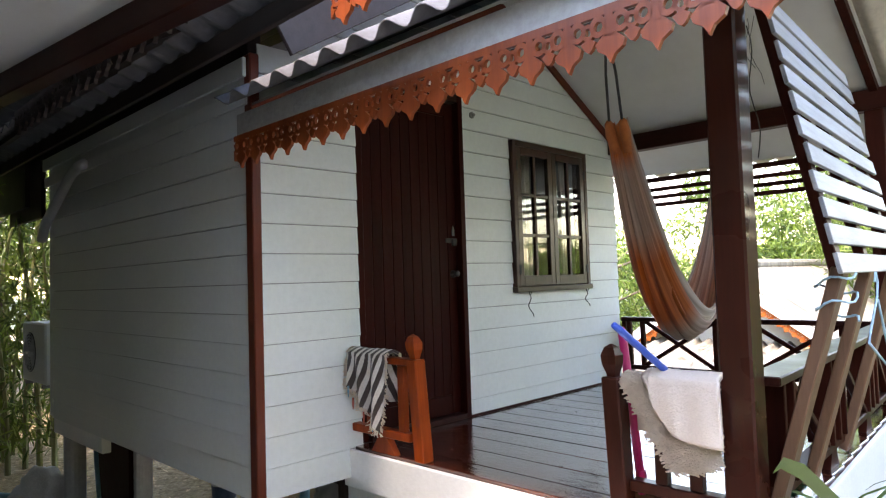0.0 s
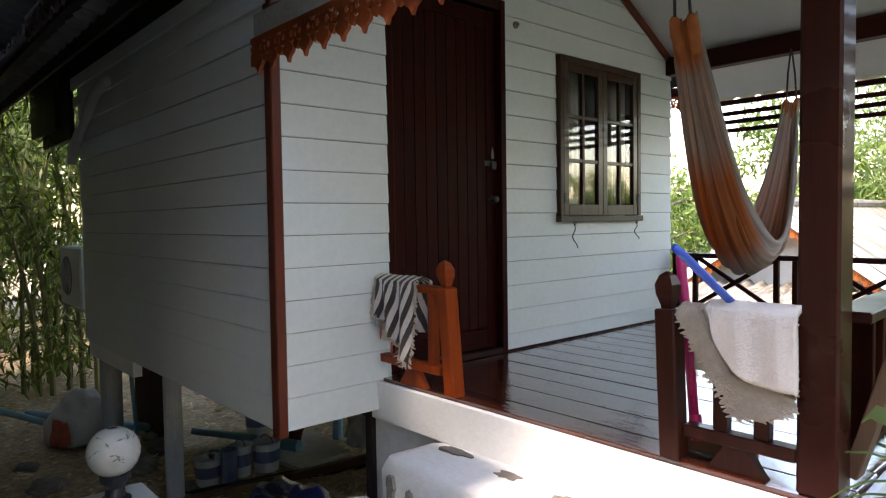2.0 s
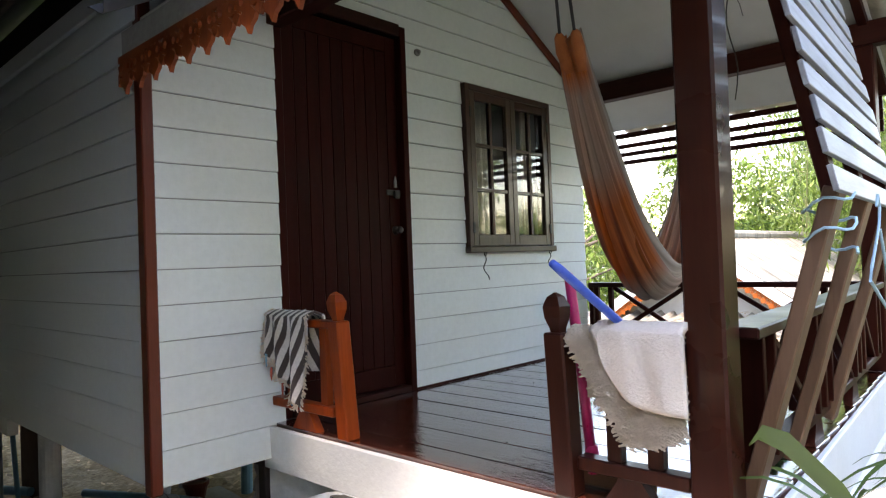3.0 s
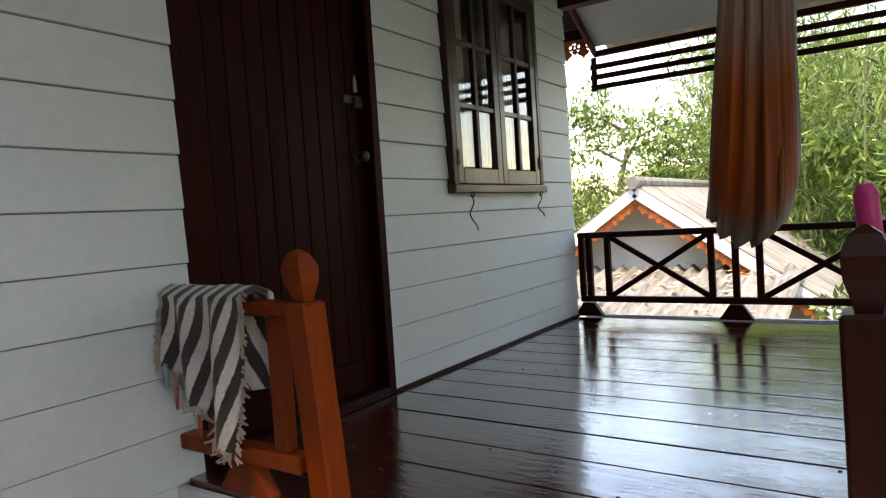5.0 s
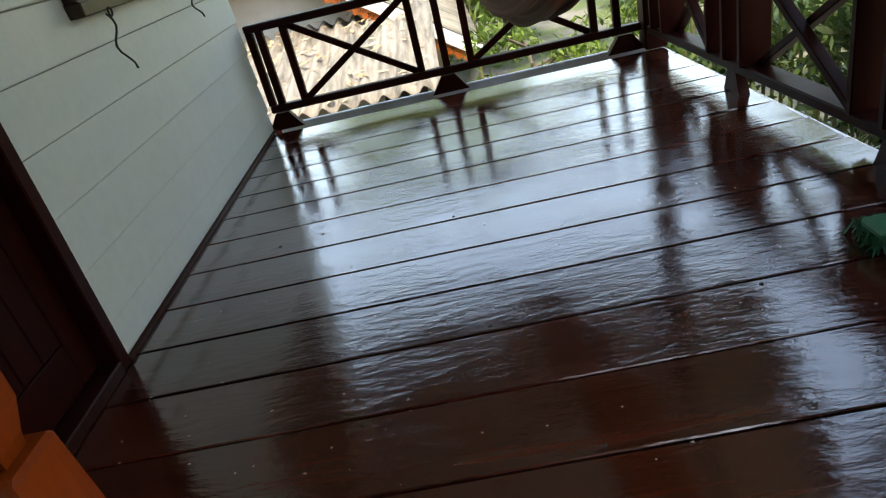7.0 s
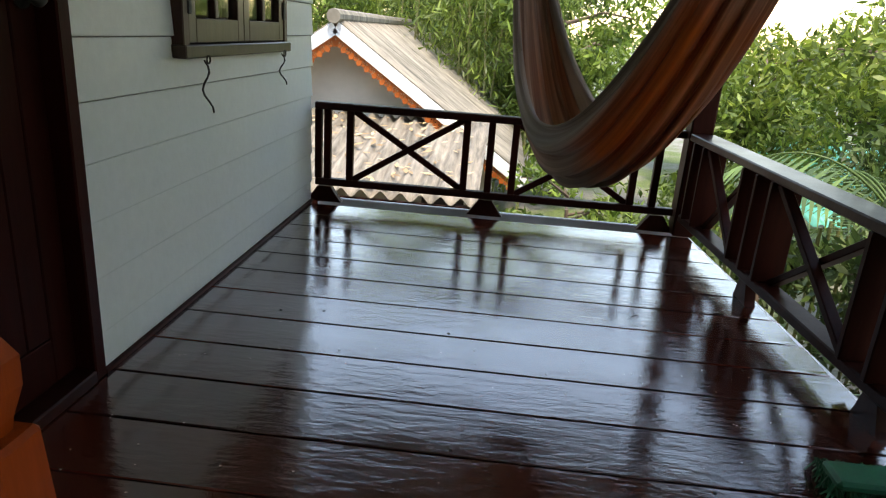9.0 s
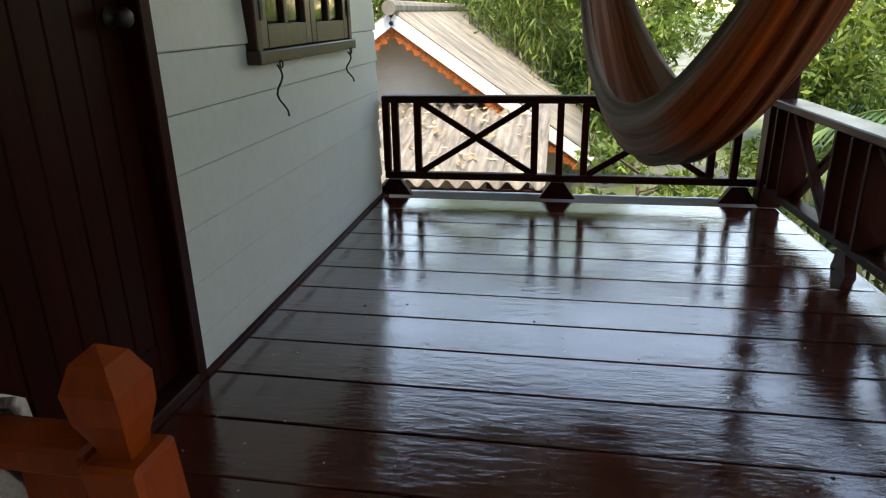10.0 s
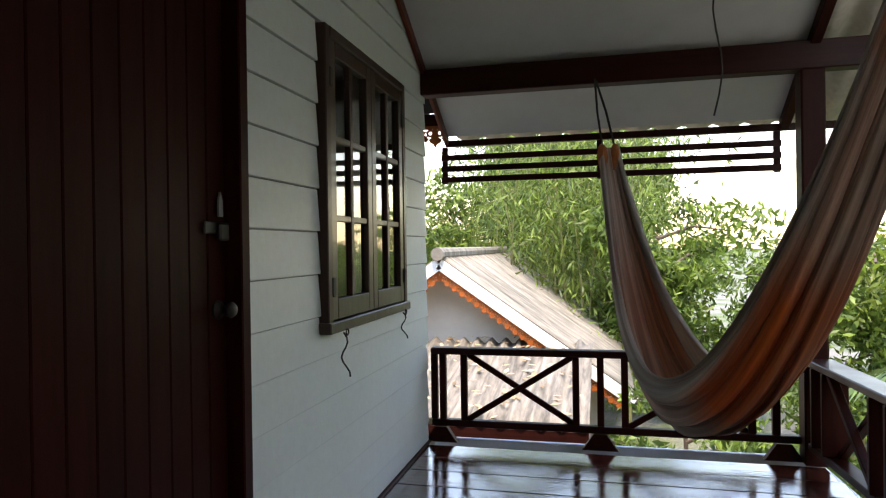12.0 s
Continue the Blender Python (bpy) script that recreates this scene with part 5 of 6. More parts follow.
for a, b, r, mt, lb in (((-7.6, 2.35, -0.42), (-6.2, 3.0, -0.38), 0.035, "pvc", "blue water pipe lying under the house"), ((-5.95, 3.30, -0.42), (-5.40, 3.62, -0.43), 0.030, "pvc", "short thick blue pipe on the ground"), ((-5.02, 3.58, -0.36), (-4.80, 3.68, -0.36), 0.045, "pvc", "cut end of a blue pipe on the ground"), ((-8.6, 1.7, -0.3), (-6.5, 2.62, -0.42), 0.03, "pvc", "blue water pipe on the ground"), ((-5.20, 4.28, -0.55), (-5.15, 4.28, 0.40), 0.045, "pvc", "blue standing pipe under the house"), ((-6.20, 2.92, -0.5), (-6.24, 2.88, 0.38), 0.018, "pvc", "blue pipe leaning on the stilt"), ((-5.82, 3.9, -0.5), (-5.80, 3.9, 0.38), 0.03, "grey_pipe", "grey standing pipe under the house")):
    solid("pipe", Shape().tube([a, b], r, 12), M[mt], lb, "pipe", "pipes under the house", smooth=False)
s = Shape().tube([(-6.9, 4.5, -0.7), (-6.88, 4.5, 0.0), (-6.9, 4.52, 0.42)], [0.12, 0.10, 0.10], 12)
solid("timber_stump", s, M["brace"], "rough brown timber post under the house", "post")


def lump(name, c, size, mat, label, cat, seed, amp=0.35):
    bm = bmesh.new()
    bmesh.ops.create_icosphere(bm, subdivisions=4, radius=1)
    for v in bm.verts:
        p = v.co.copy()
        n = noise.noise((p.x * 1.3 + seed, p.y * 1.3, p.z * 1.3)) + 0.5 * noise.noise((p.x * 4 + seed, p.y * 4, p.z * 4)) + 0.25 * abs(noise.noise((p.x * 9, p.y * 9 + seed, p.z * 9)))
        p *= 1 + amp * n
        v.co = (c[0] + p.x * size[0], c[1] + p.y * size[1], c[2] + max(p.z, -0.35) * size[2])
    me = bpy.data.meshes.new(name)
    bm.to_mesh(me)
    bm.free()
    me.materials.append(mat)
    me.polygons.foreach_set("use_smooth", [True] * len(me.polygons))
    return tagged(new(name, me), label, cat)


lump("tarpaulin", (-3.86, 3.10, -0.47), (0.32, 0.22, 0.20), M["tarp"], "crumpled navy blue tarpaulin beside the steps", "tarpaulin", 3.1, 0.75)
lump("sack", (-6.72, 2.60, -0.40), (0.24, 0.24, 0.30), M["sack"], "slumped white woven sack on the ground", "sack", 8.2)
lump("sack", (-6.58, 2.44, -0.42), (0.13, 0.10, 0.17), M["sack_red"], "folded sack with red print on the ground", "sack", 2.2)
lump("sack", (-4.72, 4.32, -0.34), (0.22, 0.22, 0.26), M["sack"], "grey bundled sack under the veranda", "sack", 5.2)
s = Shape().lathe([(0.06, 0), (0.09, 0.13), (0.10, 0.13), (0.10, 0.16), (0.08, 0.16), (0.075, 0.14), (0.005, 0.14)], (-5.22, 3.86, ground_z(-5.2, 3.8) + 0.05), 16)
solid("flower_pot", s, M["trim"], "small red clay flower pot under the house", "pot")
lump("flower_pot_plant", (-5.32, 3.80, -0.22), (0.11, 0.11, 0.13), M["leaf"], "small green potted plant under the house", "plant", 1.2, 0.6)
for i in range(26):
    rg = random.Random(100 + i)
    x, y = rg.uniform(-6.4, -3.3), rg.uniform(2.0, 3.3)
    r = rg.uniform(0.05, 0.16)
    lump("rock", (x, y, ground_z(x, y) + 0.1 * r), (r, r * 0.8, r * 0.45), M["stone"], "rough grey-brown rock on the ground", "rock", i * 3.3, 0.4)["group"] = "rocks under the house"


# globe lamps
def globe_lamp(x, y, z, r, box):
    g = thing("globe_lamp", "round clouded glass globe lamp on a dark base", "lamp", (x, y, z), "globe garden lamps")
    part("globe", Shape().lathe([(r * math.sin(math.pi * i / 20) + 0.001, -r * math.cos(math.pi * i / 20)) for i in range(20)] + [((r - 0.004) * math.sin(math.pi * i / 20) + 0.001, -(r - 0.004) * math.cos(math.pi * i / 20)) for i in range(19, 0, -1)], (x, y, z + r + 0.12), 28), M["globe"], g, "", True)
    pr = Shape()
    rg = random.Random(17)
    for k in range(44):
        lat, lon = rg.uniform(-0.75, 0.85), rg.uniform(0, 6.28)
        c = Vector((math.cos(lat) * math.cos(lon), math.cos(lat) * math.sin(lon), math.sin(lat)))
        e = Vector((-math.sin(lon), math.cos(lon), 0))
        f = c.cross(e)
        a = rg.uniform(-0.9, 0.9)
        d, w = e * math.cos(a) + f * math.sin(a), f * math.cos(a) - e * math.sin(a)
        o = Vector((x, y, z + r + 0.12))
        L = rg.uniform(0.10, 0.24)
        rim = [o + (c + d * L * u + w * L * q).normalized() * (r + 0.0012) for u, q in ((-1, 0), (-0.4, 0.2), (0.3, 0.18), (1, 0), (0.3, -0.18), (-0.4, -0.2))]
        pr.add(rim, [(0, 1, 2, 3, 4, 5)])
    part("leaf_print", pr, M["print_green"], g, "printed grey-green leaf sprigs")["kind"] = "stuff"
    part("base", Shape().lathe([(0.07, 0), (0.07, 0.015), (0.045, 0.03), (0.04, 0.07), (0.062, 0.10), (0.066, 0.135), (0.05, 0.14)], (x, y, z), 18), M["ceramic"], g, "dark fluted base")
    p = Shape().box(x - box, x + box, y - box, y + box, z - 0.06, z - 0.002, 0.006)
    p.box(x - box * 0.8, x + box * 0.8, y - box * 0.8, y + box * 0.8, ground_z(x, y) - 0.1, z - 0.06, 0.006)
    solid("lamp_pillar", p, M["stucco"], "short whitewashed pillar under the globe lamp", "pillar", "lamp pillars")


globe_lamp(-3.56, 2.04, 0.085, 0.115, 0.17)
globe_lamp(-0.50, 2.98, 0.48, 0.115, 0.13)


# air conditioner at the back corner
def air_con():
    a = thing("air_conditioner", "white outdoor air conditioner unit with a black fan grille", "air conditioner", (-7.15, 2.85, 0.6))
    case = part("casing", Shape().box(-7.55, -6.80, 2.66, 2.95, 0.62, 1.17, 0.015), M["ac_white"], a)
    s = Shape()
    for k in range(7):
        r = 0.02 + 0.026 * k
        s.tube([(-7.27 + r * math.cos(t), 2.65, 0.895 + r * math.sin(t)) for t in [i * math.pi / 14 for i in range(29)]], 0.005, 4, False)
    for k in range(8):
        t = k * math.pi / 4
        s.tube([(-7.27, 2.648, 0.895), (-7.27 + 0.18 * math.cos(t), 2.648, 0.895 + 0.18 * math.sin(t))], 0.005, 4)
    part("grille", s, M["grey_pipe"], case, "black wire fan grille")
    d = Shape().lathe([(0.185, 0), (0.185, 0.004), (0.001, 0.005)], (0, 0, 0), 30)
    d.v = [(-7.27 + p[0], 2.658 - p[2], 0.895 + p[1]) for p in d.v]
    part("fan_opening", d, M["black"], case)
    for x in (-7.45, -6.9):
        part("bracket", Shape().box(x - 0.02, x + 0.02, 2.66, 3.0, 0.585, 0.618, 0.003), M["metal"], a)
    part("bracket_rail", Shape().box(-7.5, -6.6, 2.97, 3.01, 0.58, 0.62, 0.003), M["metal"], a)


air_con()
s = Shape().tube([(-5.45, YC - 0.06, 2.40), (-5.6, YC - 0.06, 2.40), (-5.75, YC - 0.06, 2.36), (-6.45, YC - 0.06, 2.02), (-6.55, YC - 0.06, 1.9)], 0.04, 12)
solid("drain_pipe", s, M["grey_pipe"], "grey elbowed pipe along the shaded side wall", "pipe", smooth=True)


# ---- neighbour's bungalow down the slope ----
def bungalow():
    h = thing("bungalow", "low pale bungalow with a corrugated gable roof and orange valance", "house", (-4.26, 13, -1.6))
    cx, zr, y0, y1, sl = -4.26, 1.46, 11.3, 20.0, 0.70
    half = 2.55
    zw = zr - sl * half
    g = ground_z(-4, 12) - 0.4
    s = Shape().box(cx - 2.1, cx + 2.1, y0 + 0.45, y1 - 0.3, g, zr - sl * 2.1 - 0.06)
    s.prism([(cx - 2.1, zr - sl * 2.1 - 0.06), (cx + 2.1, zr - sl * 2.1 - 0.06), (cx, zr - 0.06)], y1 - y0 - 0.75, Matrix.Translation((0, y0 + 0.45, 0)))
    part("wall", s, M["cream_house"], h)
    for sgn in (-1, 1):
        n = 260
        s = Shape()

        def fn(u, v):
            yy = y0 - 0.05 + (y1 - y0) * u
            d = half * v
            return (cx + sgn * d, yy, zr + 0.06 - sl * d + 0.034 * math.cos(yy * 31.4) + 0.004 * noise.noise((yy * 0.8, d * 2, sgn)))
        s.sheet(fn, n, 6, 0.01)
        roof = part("roof", s, M["far_sheet"], h, "sun-bleached corrugated cement roof", True)
        b = Shape().bar((cx, y0 - 0.04, zr - 0.045), (cx + sgn * half, y0 - 0.04, zw - 0.045), 0.035, 0.15, 0.004)
        part("barge_board", b, M["white_paint"], h, "white barge board")
        L = math.hypot(half, sl * half)
        ang = math.atan2(-sl * sgn, 1.0) if sgn > 0 else math.atan2(sl, 1.0)
        k = int(L / 0.125)
        for i in range(k):
            d = (i if sgn > 0 else i + 1) * 0.125 * math.cos(math.atan(sl))
            ob = piece("valance_unit", valance_mesh, h, (cx + sgn * d - h.location.x, y0 - 0.03 - h.location.y, zr - 0.135 - sl * d - h.location.z))
            ob.rotation_euler = (0, math.atan(sl) * sgn, 0)
    s = Shape().tube([(cx, y0 - 0.15, zr + 0.09), (cx, y1, zr + 0.09)], 0.09, 10)
    part("ridge_cap", s, M["far_sheet"], h)
    # lean-to roof in front of the gable
    s = Shape()
    xa, xb = -7.0, -2.24

    def fn(u, v):
        x = xa + (xb - xa) * u
        return (x, 9.0 + 2.6 * v, -0.12 + 0.46 * v + 0.040 * math.cos((x - xa) * 2 * math.pi / 0.2) + 0.006 * noise.noise((x, v * 3, 0.3)))
    s.sheet(fn, 240, 8, 0.01)
    part("porch_roof", s, M["lean_sheet"], h, "corrugated lean-to roof with fallen leaves", True)
    part("porch_fascia", Shape().box(xa, xb, 9.02, 9.05, -0.30, -0.17, 0.003), M["brown_x"], h)
    for x in (-2.4, -4.2, -6.0):
        part("porch_post", Shape().box(x - 0.06, x + 0.06, 9.1, 9.22, -2.4, -0.2, 0.004), M["brown"], h)
    part("window", Shape().box(cx + 2.105, cx + 2.13, 12.6, 13.6, -1.1, -0.5, 0.004), M["glass"], h)
    part("window", Shape().box(-3.1, -2.5, 11.72, 11.745, -1.3, -0.5, 0.004), M["soffit"], h)


bungalow()

# fallen leaves on the lean-to roof
sh = Shape()
rg = random.Random(21)
for i in range(170):
    x, v = rg.uniform(-4.6, -2.3), rg.random()
    y, z = 9.0 + 2.6 * v, -0.08 + 0.46 * v
    a, L = rg.uniform(0, 6.28), rg.uniform(0.03, 0.09)
    d, p = Vector((math.cos(a), math.sin(a), 0.18 * math.sin(a))), Vector((-math.sin(a), math.cos(a), 0.18 * math.cos(a)))
    c = Vector((x, y, z + 0.01))
    sh.add([c - d * L, c + p * L * 0.35, c + d * L, c - p * L * 0.35], [(0, 1, 2, 3)])
tagged(new("roof_leaves", sh.mesh("roof_leaves", M["dry_leaf"])), "dry leaves lying on the lean-to roof", "leaves", kind="stuff")

# teal sheet roof and pale fence farther right
corrugated("teal_roof", 2.3, 7.5, 12.0, -0.75, 15.0, 0.0, M["teal"], "faded teal corrugated sheet roof among the trees", per=6)


# ---- trees ----
def leaves(shape_pts, n, size, rng, droop=0.35, aspect=0.32):
    """n pointed leaves round the given centres (x, y, z, radius)."""
    c = np.array(shape_pts, float)
    pick = rng.integers(0, len(c), n)
    d = rng.normal(size=(n, 3))
    d /= np.linalg.norm(d, axis=1)[:, None]
    rad = c[pick, 3] * rng.uniform(0.35, 1.0, n) ** 0.6
    p = c[pick, :3] + d * rad[:, None]
    a = rng.normal(size=(n, 3))
    a[:, 2] -= droop * 1.5
    a /= np.linalg.norm(a, axis=1)[:, None]
    b = np.cross(a, rng.normal(size=(n, 3)))
    b /= np.linalg.norm(b, axis=1)[:, None] + 1e-9
    L = size * rng.uniform(0.6, 1.3, n)[:, None]
    w = L * aspect
    v = np.stack([p - a * L * 0.5, p + b * w * 0.5, p + a * L * 0.5, p - b * w * 0.5], 1).reshape(-1, 3)
    return v


def leaf_mesh(name, v, mat):
    n = len(v) // 4
    me = bpy.data.meshes.new(name)
    me.vertices.add(len(v))
    me.vertices.foreach_set("co", np.ascontiguousarray(v, dtype=np.float32).ravel())
    me.loops.add(n * 4)
    me.loops.foreach_set("vertex_index", np.arange(n * 4, dtype=np.int32))
    me.polygons.add(n)
    me.polygons.foreach_set("loop_start", np.arange(0, n * 4, 4, dtype=np.int32))
    me.update(calc_edges=True)
    me.validate()
    me.materials.append(mat)
    return me


def tree(x, y, height, spread, mat, n, size, seed, label, crown_from=0.35, kind="tree", aspect=0.32, zbase=None):
    rng = np.random.default_rng(seed)
    rg = random.Random(seed)
    z0 = (ground_z(x, y) if zbase is None else zbase) - 0.1
    t = thing("tree", label, "tree", (x, y, z0), "trees round the house")
    s = Shape()
    lean = Vector((rg.uniform(-0.1, 0.1), rg.uniform(-0.1, 0.1), 1))
    trunk = [Vector((x, y, z0)) + lean * height * k / 6 + Vector((rg.uniform(-1, 1), rg.uniform(-1, 1), 0)) * 0.03 * height * (k > 0) for k in range(7)]
    r = 0.028 * height
    s.tube(trunk[:6], [r * (1 - 0.13 * k) for k in range(6)], 9)
    centres = []
    for i in range(15):
        k = crown_from + (1 - crown_from) * rg.random() * 0.9
        j = min(int(k * 6), 5)
        p = trunk[j].lerp(trunk[j + 1], k * 6 - j)
        a = rg.uniform(0, 6.28)
        ln = spread * rg.uniform(0.45, 1.0) * (1.1 - 0.5 * abs(k - 0.6))
        q = p + Vector((math.cos(a) * ln, math.sin(a) * ln, rg.uniform(0.0, 0.45) * ln))
        m = p.lerp(q, 0.5) + Vector((0, 0, 0.12 * ln))
        s.tube([p, m, q], [r * 0.35, r * 0.22, r * 0.08], 6)
        for c in (m.lerp(q, 0.3), q, q + Vector((rg.uniform(-1, 1), rg.uniform(-1, 1), rg.uniform(-0.6, 0.6))) * spread * 0.28):
            centres.append((*c, spread * rg.uniform(0.16, 0.34)))
    part("trunk", s, M["bark"], t)
    ob = new("crown", leaf_mesh("crown", leaves(centres, n, size, rng, aspect=aspect), M[mat]))
    ob.parent = t
    ob.location = -t.location
    return t


def bamboo(x, y, count, height, n, seed, label, mat="bamboo_leaf", spread=1.0, size=0.16):
    rng = np.random.default_rng(seed)
    rg = random.Random(seed)
    z0 = ground_z(x, y) - 0.1
    t = thing("bamboo_clump", label, "bamboo", (x, y, z0), "bamboo clumps")
    s = Shape()
    centres = []
    for i in range(count):
        bx, by = x + rg.gauss(0, 0.35 * spread), y + rg.gauss(0, 0.35 * spread)
        h = height * rg.uniform(0.7, 1.1)
        a, arch = rg.uniform(0, 6.28), rg.uniform(0.08, 0.35) * h
        pts = [Vector((bx + math.cos(a) * arch * (k / 8) ** 2.2, by + math.sin(a) * arch * (k / 8) ** 2.2, z0 + h * (k / 8) * (1 - 0.12 * (k / 8) ** 3))) for k in range(9)]
        s.tube(pts, [0.032 - 0.003 * k for k in range(9)], 6)
        for k in range(1, 9):
            for q in range(2):
                c = pts[k] + Vector((rg.uniform(-1, 1), rg.uniform(-1, 1), rg.uniform(-0.4, 0.4))) * 0.4 * spread
                centres.append((*c, rg.uniform(0.25, 0.5) * spread))
                s.tube([pts[k], c], [0.007, 0.003], 4)
    part("stem", s, M["bamboo"], t)
    ob = new("foliage", leaf_mesh("foliage", leaves(centres, n, size, rng, 0.8, 0.16), M[mat]))
    ob.parent = t
    ob.location = -t.location
    return t


# woods behind the bungalow and beyond the far rail
R = random.Random(42)
for i, (x, y, h, sp, mt) in enumerate((
        (-9.5, 17, 4.6, 2.6, "leaf"), (-7.6, 21, 6.2, 2.4, "leaf"), (-5.0, 25, 8.6, 3.2, "leaf_dark"), (-3.2, 23, 8.2, 2.8, "leaf_dark"), (-1.5, 21, 7.2, 2.0, "leaf"),
        (-1.8, 24.5, 8.0, 2.2, "leaf_dark"), (4.0, 19, 3.2, 2.2, "leaf_bright"), (6.4, 20, 3.9, 2.6, "leaf_bright"), (1.2, 14, 2.8, 1.6, "leaf"), (9.0, 17, 4.4, 2.6, "leaf"),
        (-12, 20, 5.2, 3.0, "leaf"), (3.0, 9.4, 2.9, 1.5, "leaf_dark"), (5.2, 12.5, 3.4, 2.0, "leaf_bright"), (-0.9, 16, 4.2, 1.9, "leaf"), (-10.5, 12.5, 3.8, 2.2, "leaf"))):
    tree(x, y, h, sp, mt, 9000, 0.20 if y > 14 else 0.15, 60 + i, "leafy green tree with a dense uneven crown" if mt != "leaf_bright" else "bright yellow-green leafy tree in sunlight", 0.2)
for i, (x, y) in enumerate(((-4.0, 21.0), (-3.0, 19.0), (-7.5, 19.5), (-2.6, 16.5), (-12.0, 14.0))):
    bamboo(x, y, 16, 7.0 if -5 < x < 0 else 4.2, 12000, 200 + i, "tall arching green bamboo clump", spread=1.8, size=0.24)
# thicket beside and behind the house
for i, (x, y) in enumerate(((-9.3, 1.2), (-8.8, 3.0), (-10.0, 4.6), (-10.6, 6.6), (-11.5, 2.2), (-11.0, -0.6), (-11.0, 9.2), (-12.5, 5.0))):
    bamboo(x, y, 12, 5.0, 6500, 300 + i, "leafy green bamboo thicket behind the house", spread=1.0, size=0.17)
for i, (x, y, h) in enumerate(((-9.0, 9.5, 5), (-13, 8, 9), (-14, 1, 9), (-13.5, -4, 9))):
    tree(x, y, h, 2.0, "leaf", 6000, 0.14, 400 + i, "slim leafy tree behind the raised house", 0.4)
for i in range(11):
    rgx = random.Random(900 + i)
    tree(-12.5 - rgx.uniform(0, 3.5), -3.5 + i * 1.5, rgx.uniform(4.0, 6.0), 2.2, "leaf_dark" if i % 2 else "leaf", 8000, 0.24, 700 + i, "dense green understorey tree behind the thicket", 0.03)
# low shrubs below the far rail
for i, (x, y, h) in enumerate(((-1.85, 8.1, 1.5), (-1.25, 7.5, 1.25), (-0.65, 8.0, 1.5), (-1.3, 9.2, 1.9), (-0.2, 7.2, 1.3), (0.55, 6.3, 1.2), (1.2, 7.3, 1.5), (0.7, 5.3, 0.95))):
    tree(x, y, h, 0.75, "leaf" if x < -0.4 else "leaf_dark", 2600, 0.11, 820 + i, "low leafy shrub growing below the veranda", 0.1)["group"] = "shrubs below the veranda"
# unseen woods on the open side and behind the walk, cutting sky light
for i, (x, y, h) in enumerate(((9, 6, 7.5), (11, 1, 8.5), (12, 10, 8.5), (9, -6, 7), (5.6, 1.2, 5), (5.4, -1.6, 5), (8, -0.5, 6), (5.6, 5.6, 8.5), (5.4, 8.8, 8), (6.8, 3.4, 7.5), (0, -9, 8), (-7, -8, 8), (13, 4, 9.5))):
    tree(x, y, h, 3.0 if abs(x) > 7.5 else 2.1, "leaf", 6000, 0.20, 500 + i, "leafy green tree out of view on the open side", 0.2)


for i, (x, y, h) in enumerate(((4.2, 13.0, 6.2), (6.2, 11.5, 6.4))):
    tree(x, y, h, 2.4, "leaf_bright", 8000, 0.18, 640 + i, "bright yellow-green leafy tree in sunlight", 0.2)


# ---- plants by the steps and under the outer rail ----
def strap_plant(x, y, z, n, ln, seed, label, wid=0.018, upward=1.0):
    rg = random.Random(seed)
    t = thing("strap_leaf_plant", label, "plant", (x, y, z), "strap-leaved plants")
    for i in range(n):
        a = rg.uniform(0, 6.28)
        L = ln * rg.uniform(0.6, 1.15)
        up, out = rg.uniform(0.5, 1.0) * upward, rg.uniform(0.35, 0.9)
        d = Vector((math.cos(a), math.sin(a), 0))
        sd = Vector((-d.y, d.x, 0))
        pts = [Vector((x, y, z)) + d * L * out * k + Vector((0, 0, L * up * (1.5 * k - 1.35 * k * k))) for k in [j / 9 for j in range(10)]]
        s = Shape()
        vs, fs = [], []
        for j, p in enumerate(pts):
            w = wid * math.sin(math.pi * (0.12 + 0.86 * j / 9)) * rg.uniform(0.95, 1.05)
            vs += [p - sd * w + Vector((0, 0, 0.3 * w)), p, p + sd * w + Vector((0, 0, 0.3 * w))]
        for j in range(9):
            fs += [(3 * j, 3 * j + 1, 3 * j + 4, 3 * j + 3), (3 * j + 1, 3 * j + 2, 3 * j + 5, 3 * j + 4)]
        s.add(vs, fs)
        ob = new("leaf", s.mesh("leaf", M["strap_leaf"], True))
        ob.parent = t
        ob.location = -t.location


strap_plant(-0.56, 3.34, 0.42, 52, 0.72, 6, "green strap-leaved plant beside the veranda post", 0.012)
strap_plant(-0.42, 3.45, 0.35, 46, 0.75, 1, "green strap-leaved plant beside the veranda edge", 0.013)
strap_plant(-0.30, 3.95, 0.45, 40, 0.8, 2, "green strap-leaved plant beside the veranda edge", 0.013)
strap_plant(-0.55, 4.6, 0.2, 30, 0.8, 3, "green strap-leaved plant beside the veranda edge", 0.014)


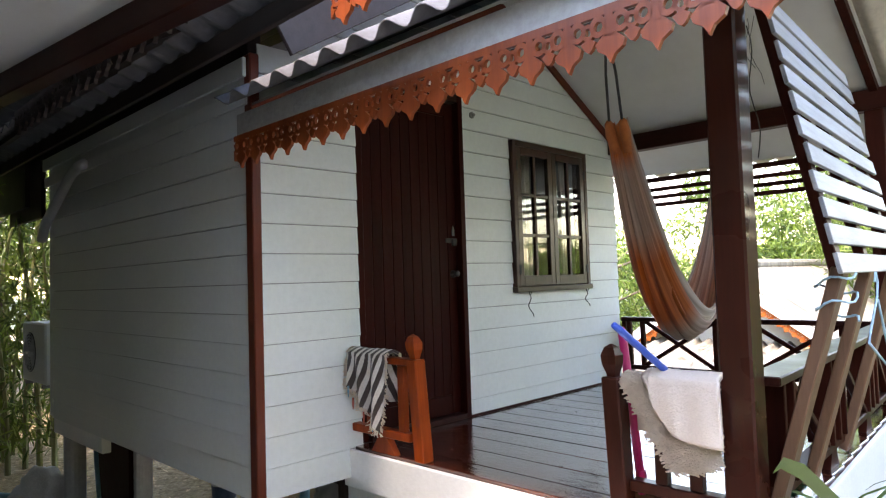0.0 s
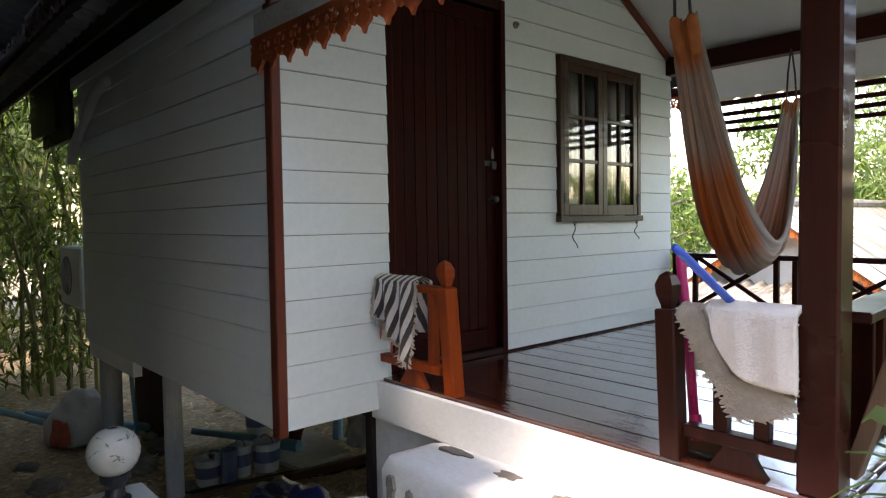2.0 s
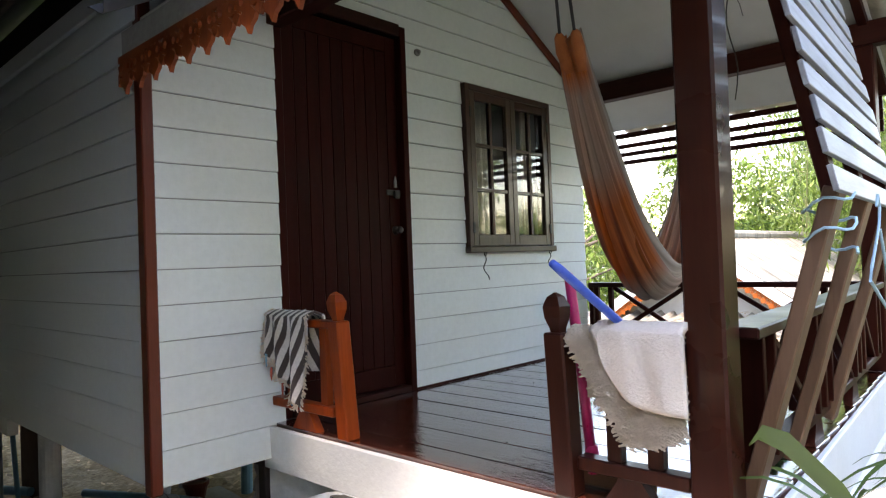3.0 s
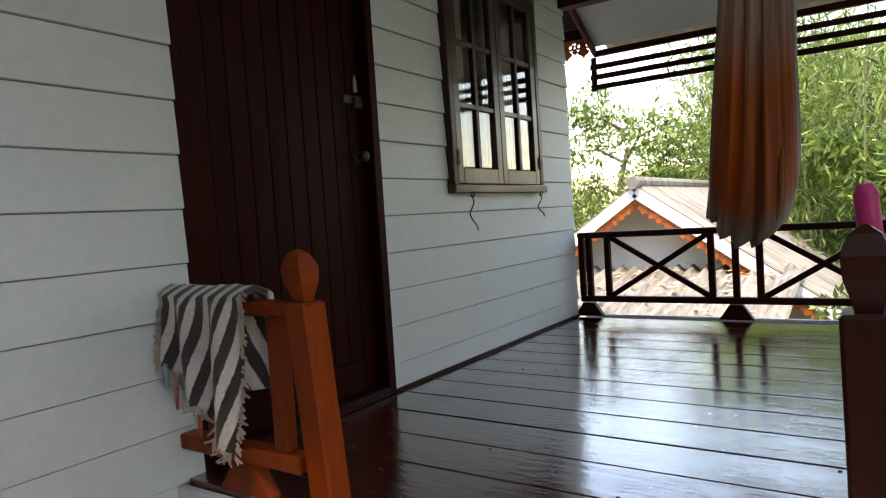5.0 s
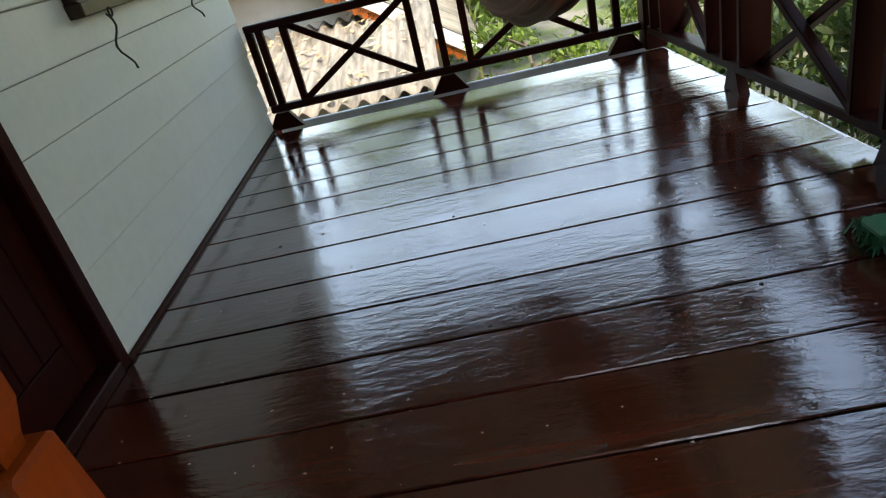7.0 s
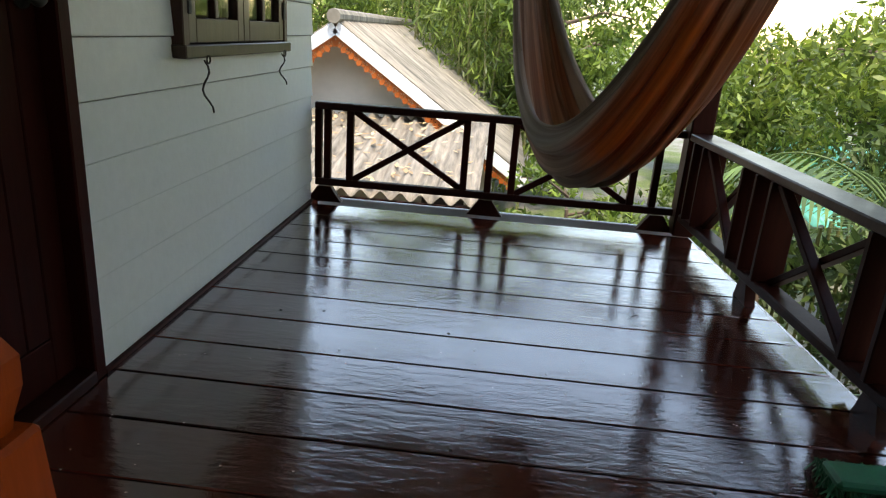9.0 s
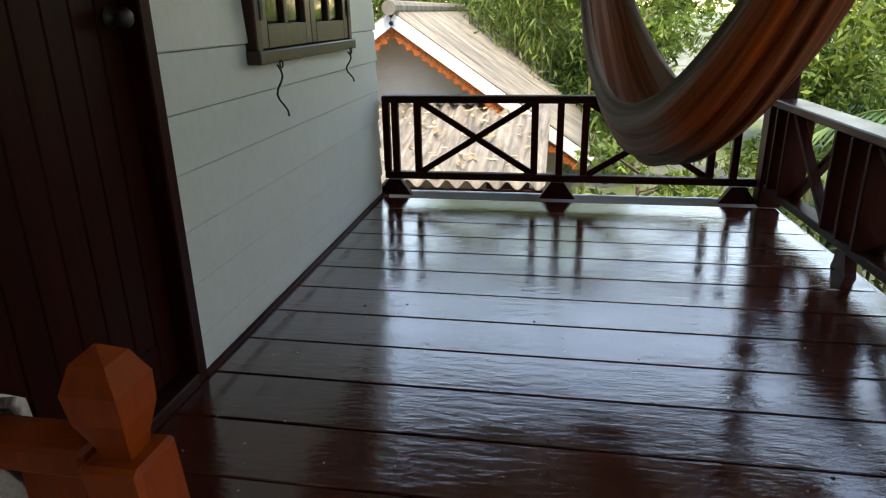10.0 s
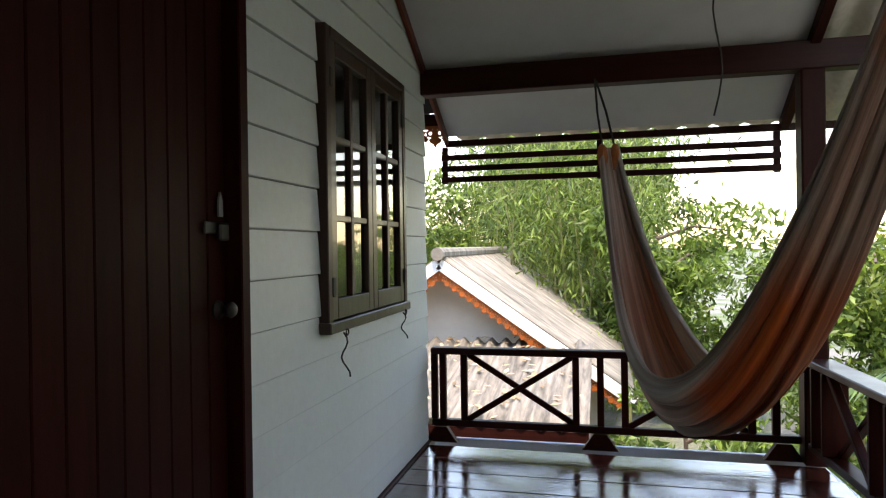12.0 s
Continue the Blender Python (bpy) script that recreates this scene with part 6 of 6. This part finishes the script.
def single_leaf():
    """One broad arching leaf that curls over at its tip beside the post."""
    t = thing("broad_leaf_plant", "single broad arching green leaf beside the veranda post", "plant", (-0.42, 2.98, 0.2))
    p = [Vector(q) for q in ((-0.40, 2.97, 0.15), (-0.44, 2.98, 0.42), (-0.52, 3.0, 0.63), (-0.63, 3.03, 0.78), (-0.74, 3.06, 0.862), (-0.80, 3.08, 0.872), (-0.83, 3.09, 0.835))]
    w = (0.006, 0.014, 0.026, 0.036, 0.038, 0.03, 0.006)
    sd = Vector((0.35, -0.55, 0.75))
    s = Shape()
    s.add([q for a, b in zip(p, w) for q in (a - sd * b, a + Vector((0, 0, -0.3 * b)), a + sd * b)], [f for j in range(6) for f in ((3 * j, 3 * j + 1, 3 * j + 4, 3 * j + 3), (3 * j + 1, 3 * j + 2, 3 * j + 5, 3 * j + 4))])
    ob = new("leaf", s.mesh("leaf", M["strap_leaf"], True))
    ob.parent = t
    ob.location = -t.location


single_leaf()

# pale blue wire and coat hanger on the slanting brace
M["wire"] = surface("pale_blue_wire", (0.25, 0.42, 0.52), (0.35, 0.52, 0.62), 0.5, (10, 10, 10), 40, 0.05)
c = Vector((-0.70, 3.36, 1.28))
pts = [c + Vector((0.06 * math.cos(a), 0.05 * math.sin(a), 0.012 * a + 0.01 * math.sin(3 * a))) for a in [i * math.pi / 8 for i in range(33)]]
solid("wire_tie", Shape().tube(pts, 0.004, 6), M["wire"], "pale blue wire wound round the brace", "wire")
hk = [Vector((-0.62, 3.50, 1.40)) + Vector(q) for q in ((0, 0, 0), (0.0, 0.02, 0.03), (0.0, 0.04, 0.0), (0.0, 0.02, -0.05), (0.0, -0.10, -0.16), (0.0, -0.12, -0.19), (0.0, 0.14, -0.30), (0.0, 0.16, -0.27), (0.0, 0.03, -0.06))]
solid("coat_hanger", Shape().tube(hk, 0.004, 6), M["wire"], "bent pale blue wire coat hanger on the sun screen", "hanger")


def palm(x, y, z, n, ln, seed, label):
    rg = random.Random(seed)
    t = thing("palm", label, "palm", (x, y, z), "palms by the outer rail")
    part("stem", Shape().lathe([(0.09, -0.9), (0.07, 0.0), (0.05, 0.15)], (x, y, z), 10), M["bark"], t)
    for i in range(n):
        a = 2 * math.pi * i / n + rg.uniform(-0.3, 0.3)
        d = Vector((math.cos(a), math.sin(a), 0))
        sd = Vector((-d.y, d.x, 0))
        L = ln * rg.uniform(0.8, 1.1)
        rise = rg.uniform(0.5, 1.1)
        pts = [Vector((x, y, z + 0.1)) + d * L * 0.85 * k + Vector((0, 0, L * rise * (1.1 * k - 1.2 * k * k))) for k in [j / 14 for j in range(15)]]
        s = Shape()
        s.tube(pts, [0.012 - 0.0007 * j for j in range(15)], 5)
        for j in range(2, 15):
            for q in range(2):
                p = pts[j - 1].lerp(pts[j], q / 2)
                w = L * 0.34 * math.sin(math.pi * (j / 15) ** 0.8) + 0.05
                for sg in (-1, 1):
                    e = p + sd * sg * w * 0.85 + d * w * 0.35 - Vector((0, 0, w * 0.35))
                    m = p.lerp(e, 0.5) + Vector((0, 0, 0.04))
                    s.add([p, m + d * 0.016, e, m - d * 0.016], [(0, 1, 2, 3)])
        ob = new("frond", s.mesh("frond", M["strap_leaf"], True))
        ob.parent = t
        ob.location = -t.location


palm(0.75, 7.4, 0.30, 13, 1.6, 5, "green palm with feathered fronds beyond the rail")
palm(0.3, 4.6, -0.3, 9, 1.2, 8, "green palm with feathered fronds beyond the rail")
palm(1.6, 8.2, -0.4, 10, 1.7, 9, "green palm with feathered fronds beyond the rail")

# bamboo fence beyond the outer rail
fence = thing("bamboo_fence", "thin upright bamboo stake fence below the veranda", "fence", (0.6, 8.0, -1.2))
mesh_stake = fix(Shape().tube([(0, 0, 0), (0.01, 0, 0.75), (0, 0.01, 1.4)], 0.016, 6).mesh("stake", M["bamboo"]))
for i in range(46):
    piece("stake", mesh_stake, fence, (-0.9 + i * 0.075, 0.012 * math.sin(i * 2.1), 0.05 * math.sin(i * 1.7)))

# ---- pieces of walls and floor ----
deck_planks()
side_boards()
front_boards()


# ---- nail heads on the boards and the deck ----
nail_mesh = fix(Shape().lathe([(0.005, 0), (0.005, 0.001), (0.002, 0.002)], (0, 0, 0), 8).mesh("nail", M["black"]))
rg = random.Random(33)
for x, y in ((-2.744, 4.675), (-2.603, 4.702)):
    piece("nail", nail_mesh, deck, (x, y, ZD))
for i in range(14):
    piece("nail", nail_mesh, deck, (rg.uniform(-2.95, -1.2), 3.571 + PITCH * (i % 12) + rg.choice((0.02, 0.185)), ZD - 0.0002))
# grit and flakes on the varnish
sh = Shape()
for i in range(160):
    x, y, r = rg.uniform(-2.95, -1.15), rg.uniform(3.24, 4.6), rg.uniform(0.001, 0.0035)
    a = rg.uniform(0, 3.1)
    sh.add([(x + r * math.cos(a + k * 1.9) * (1 + k % 2), y + r * math.sin(a + k * 1.9), ZD + 0.0012) for k in range(3)], [(0, 1, 2)])
tagged(new("grit", sh.mesh("grit", M["sack"])), "pale grit and paint flakes on the deck", "grit", kind="stuff")
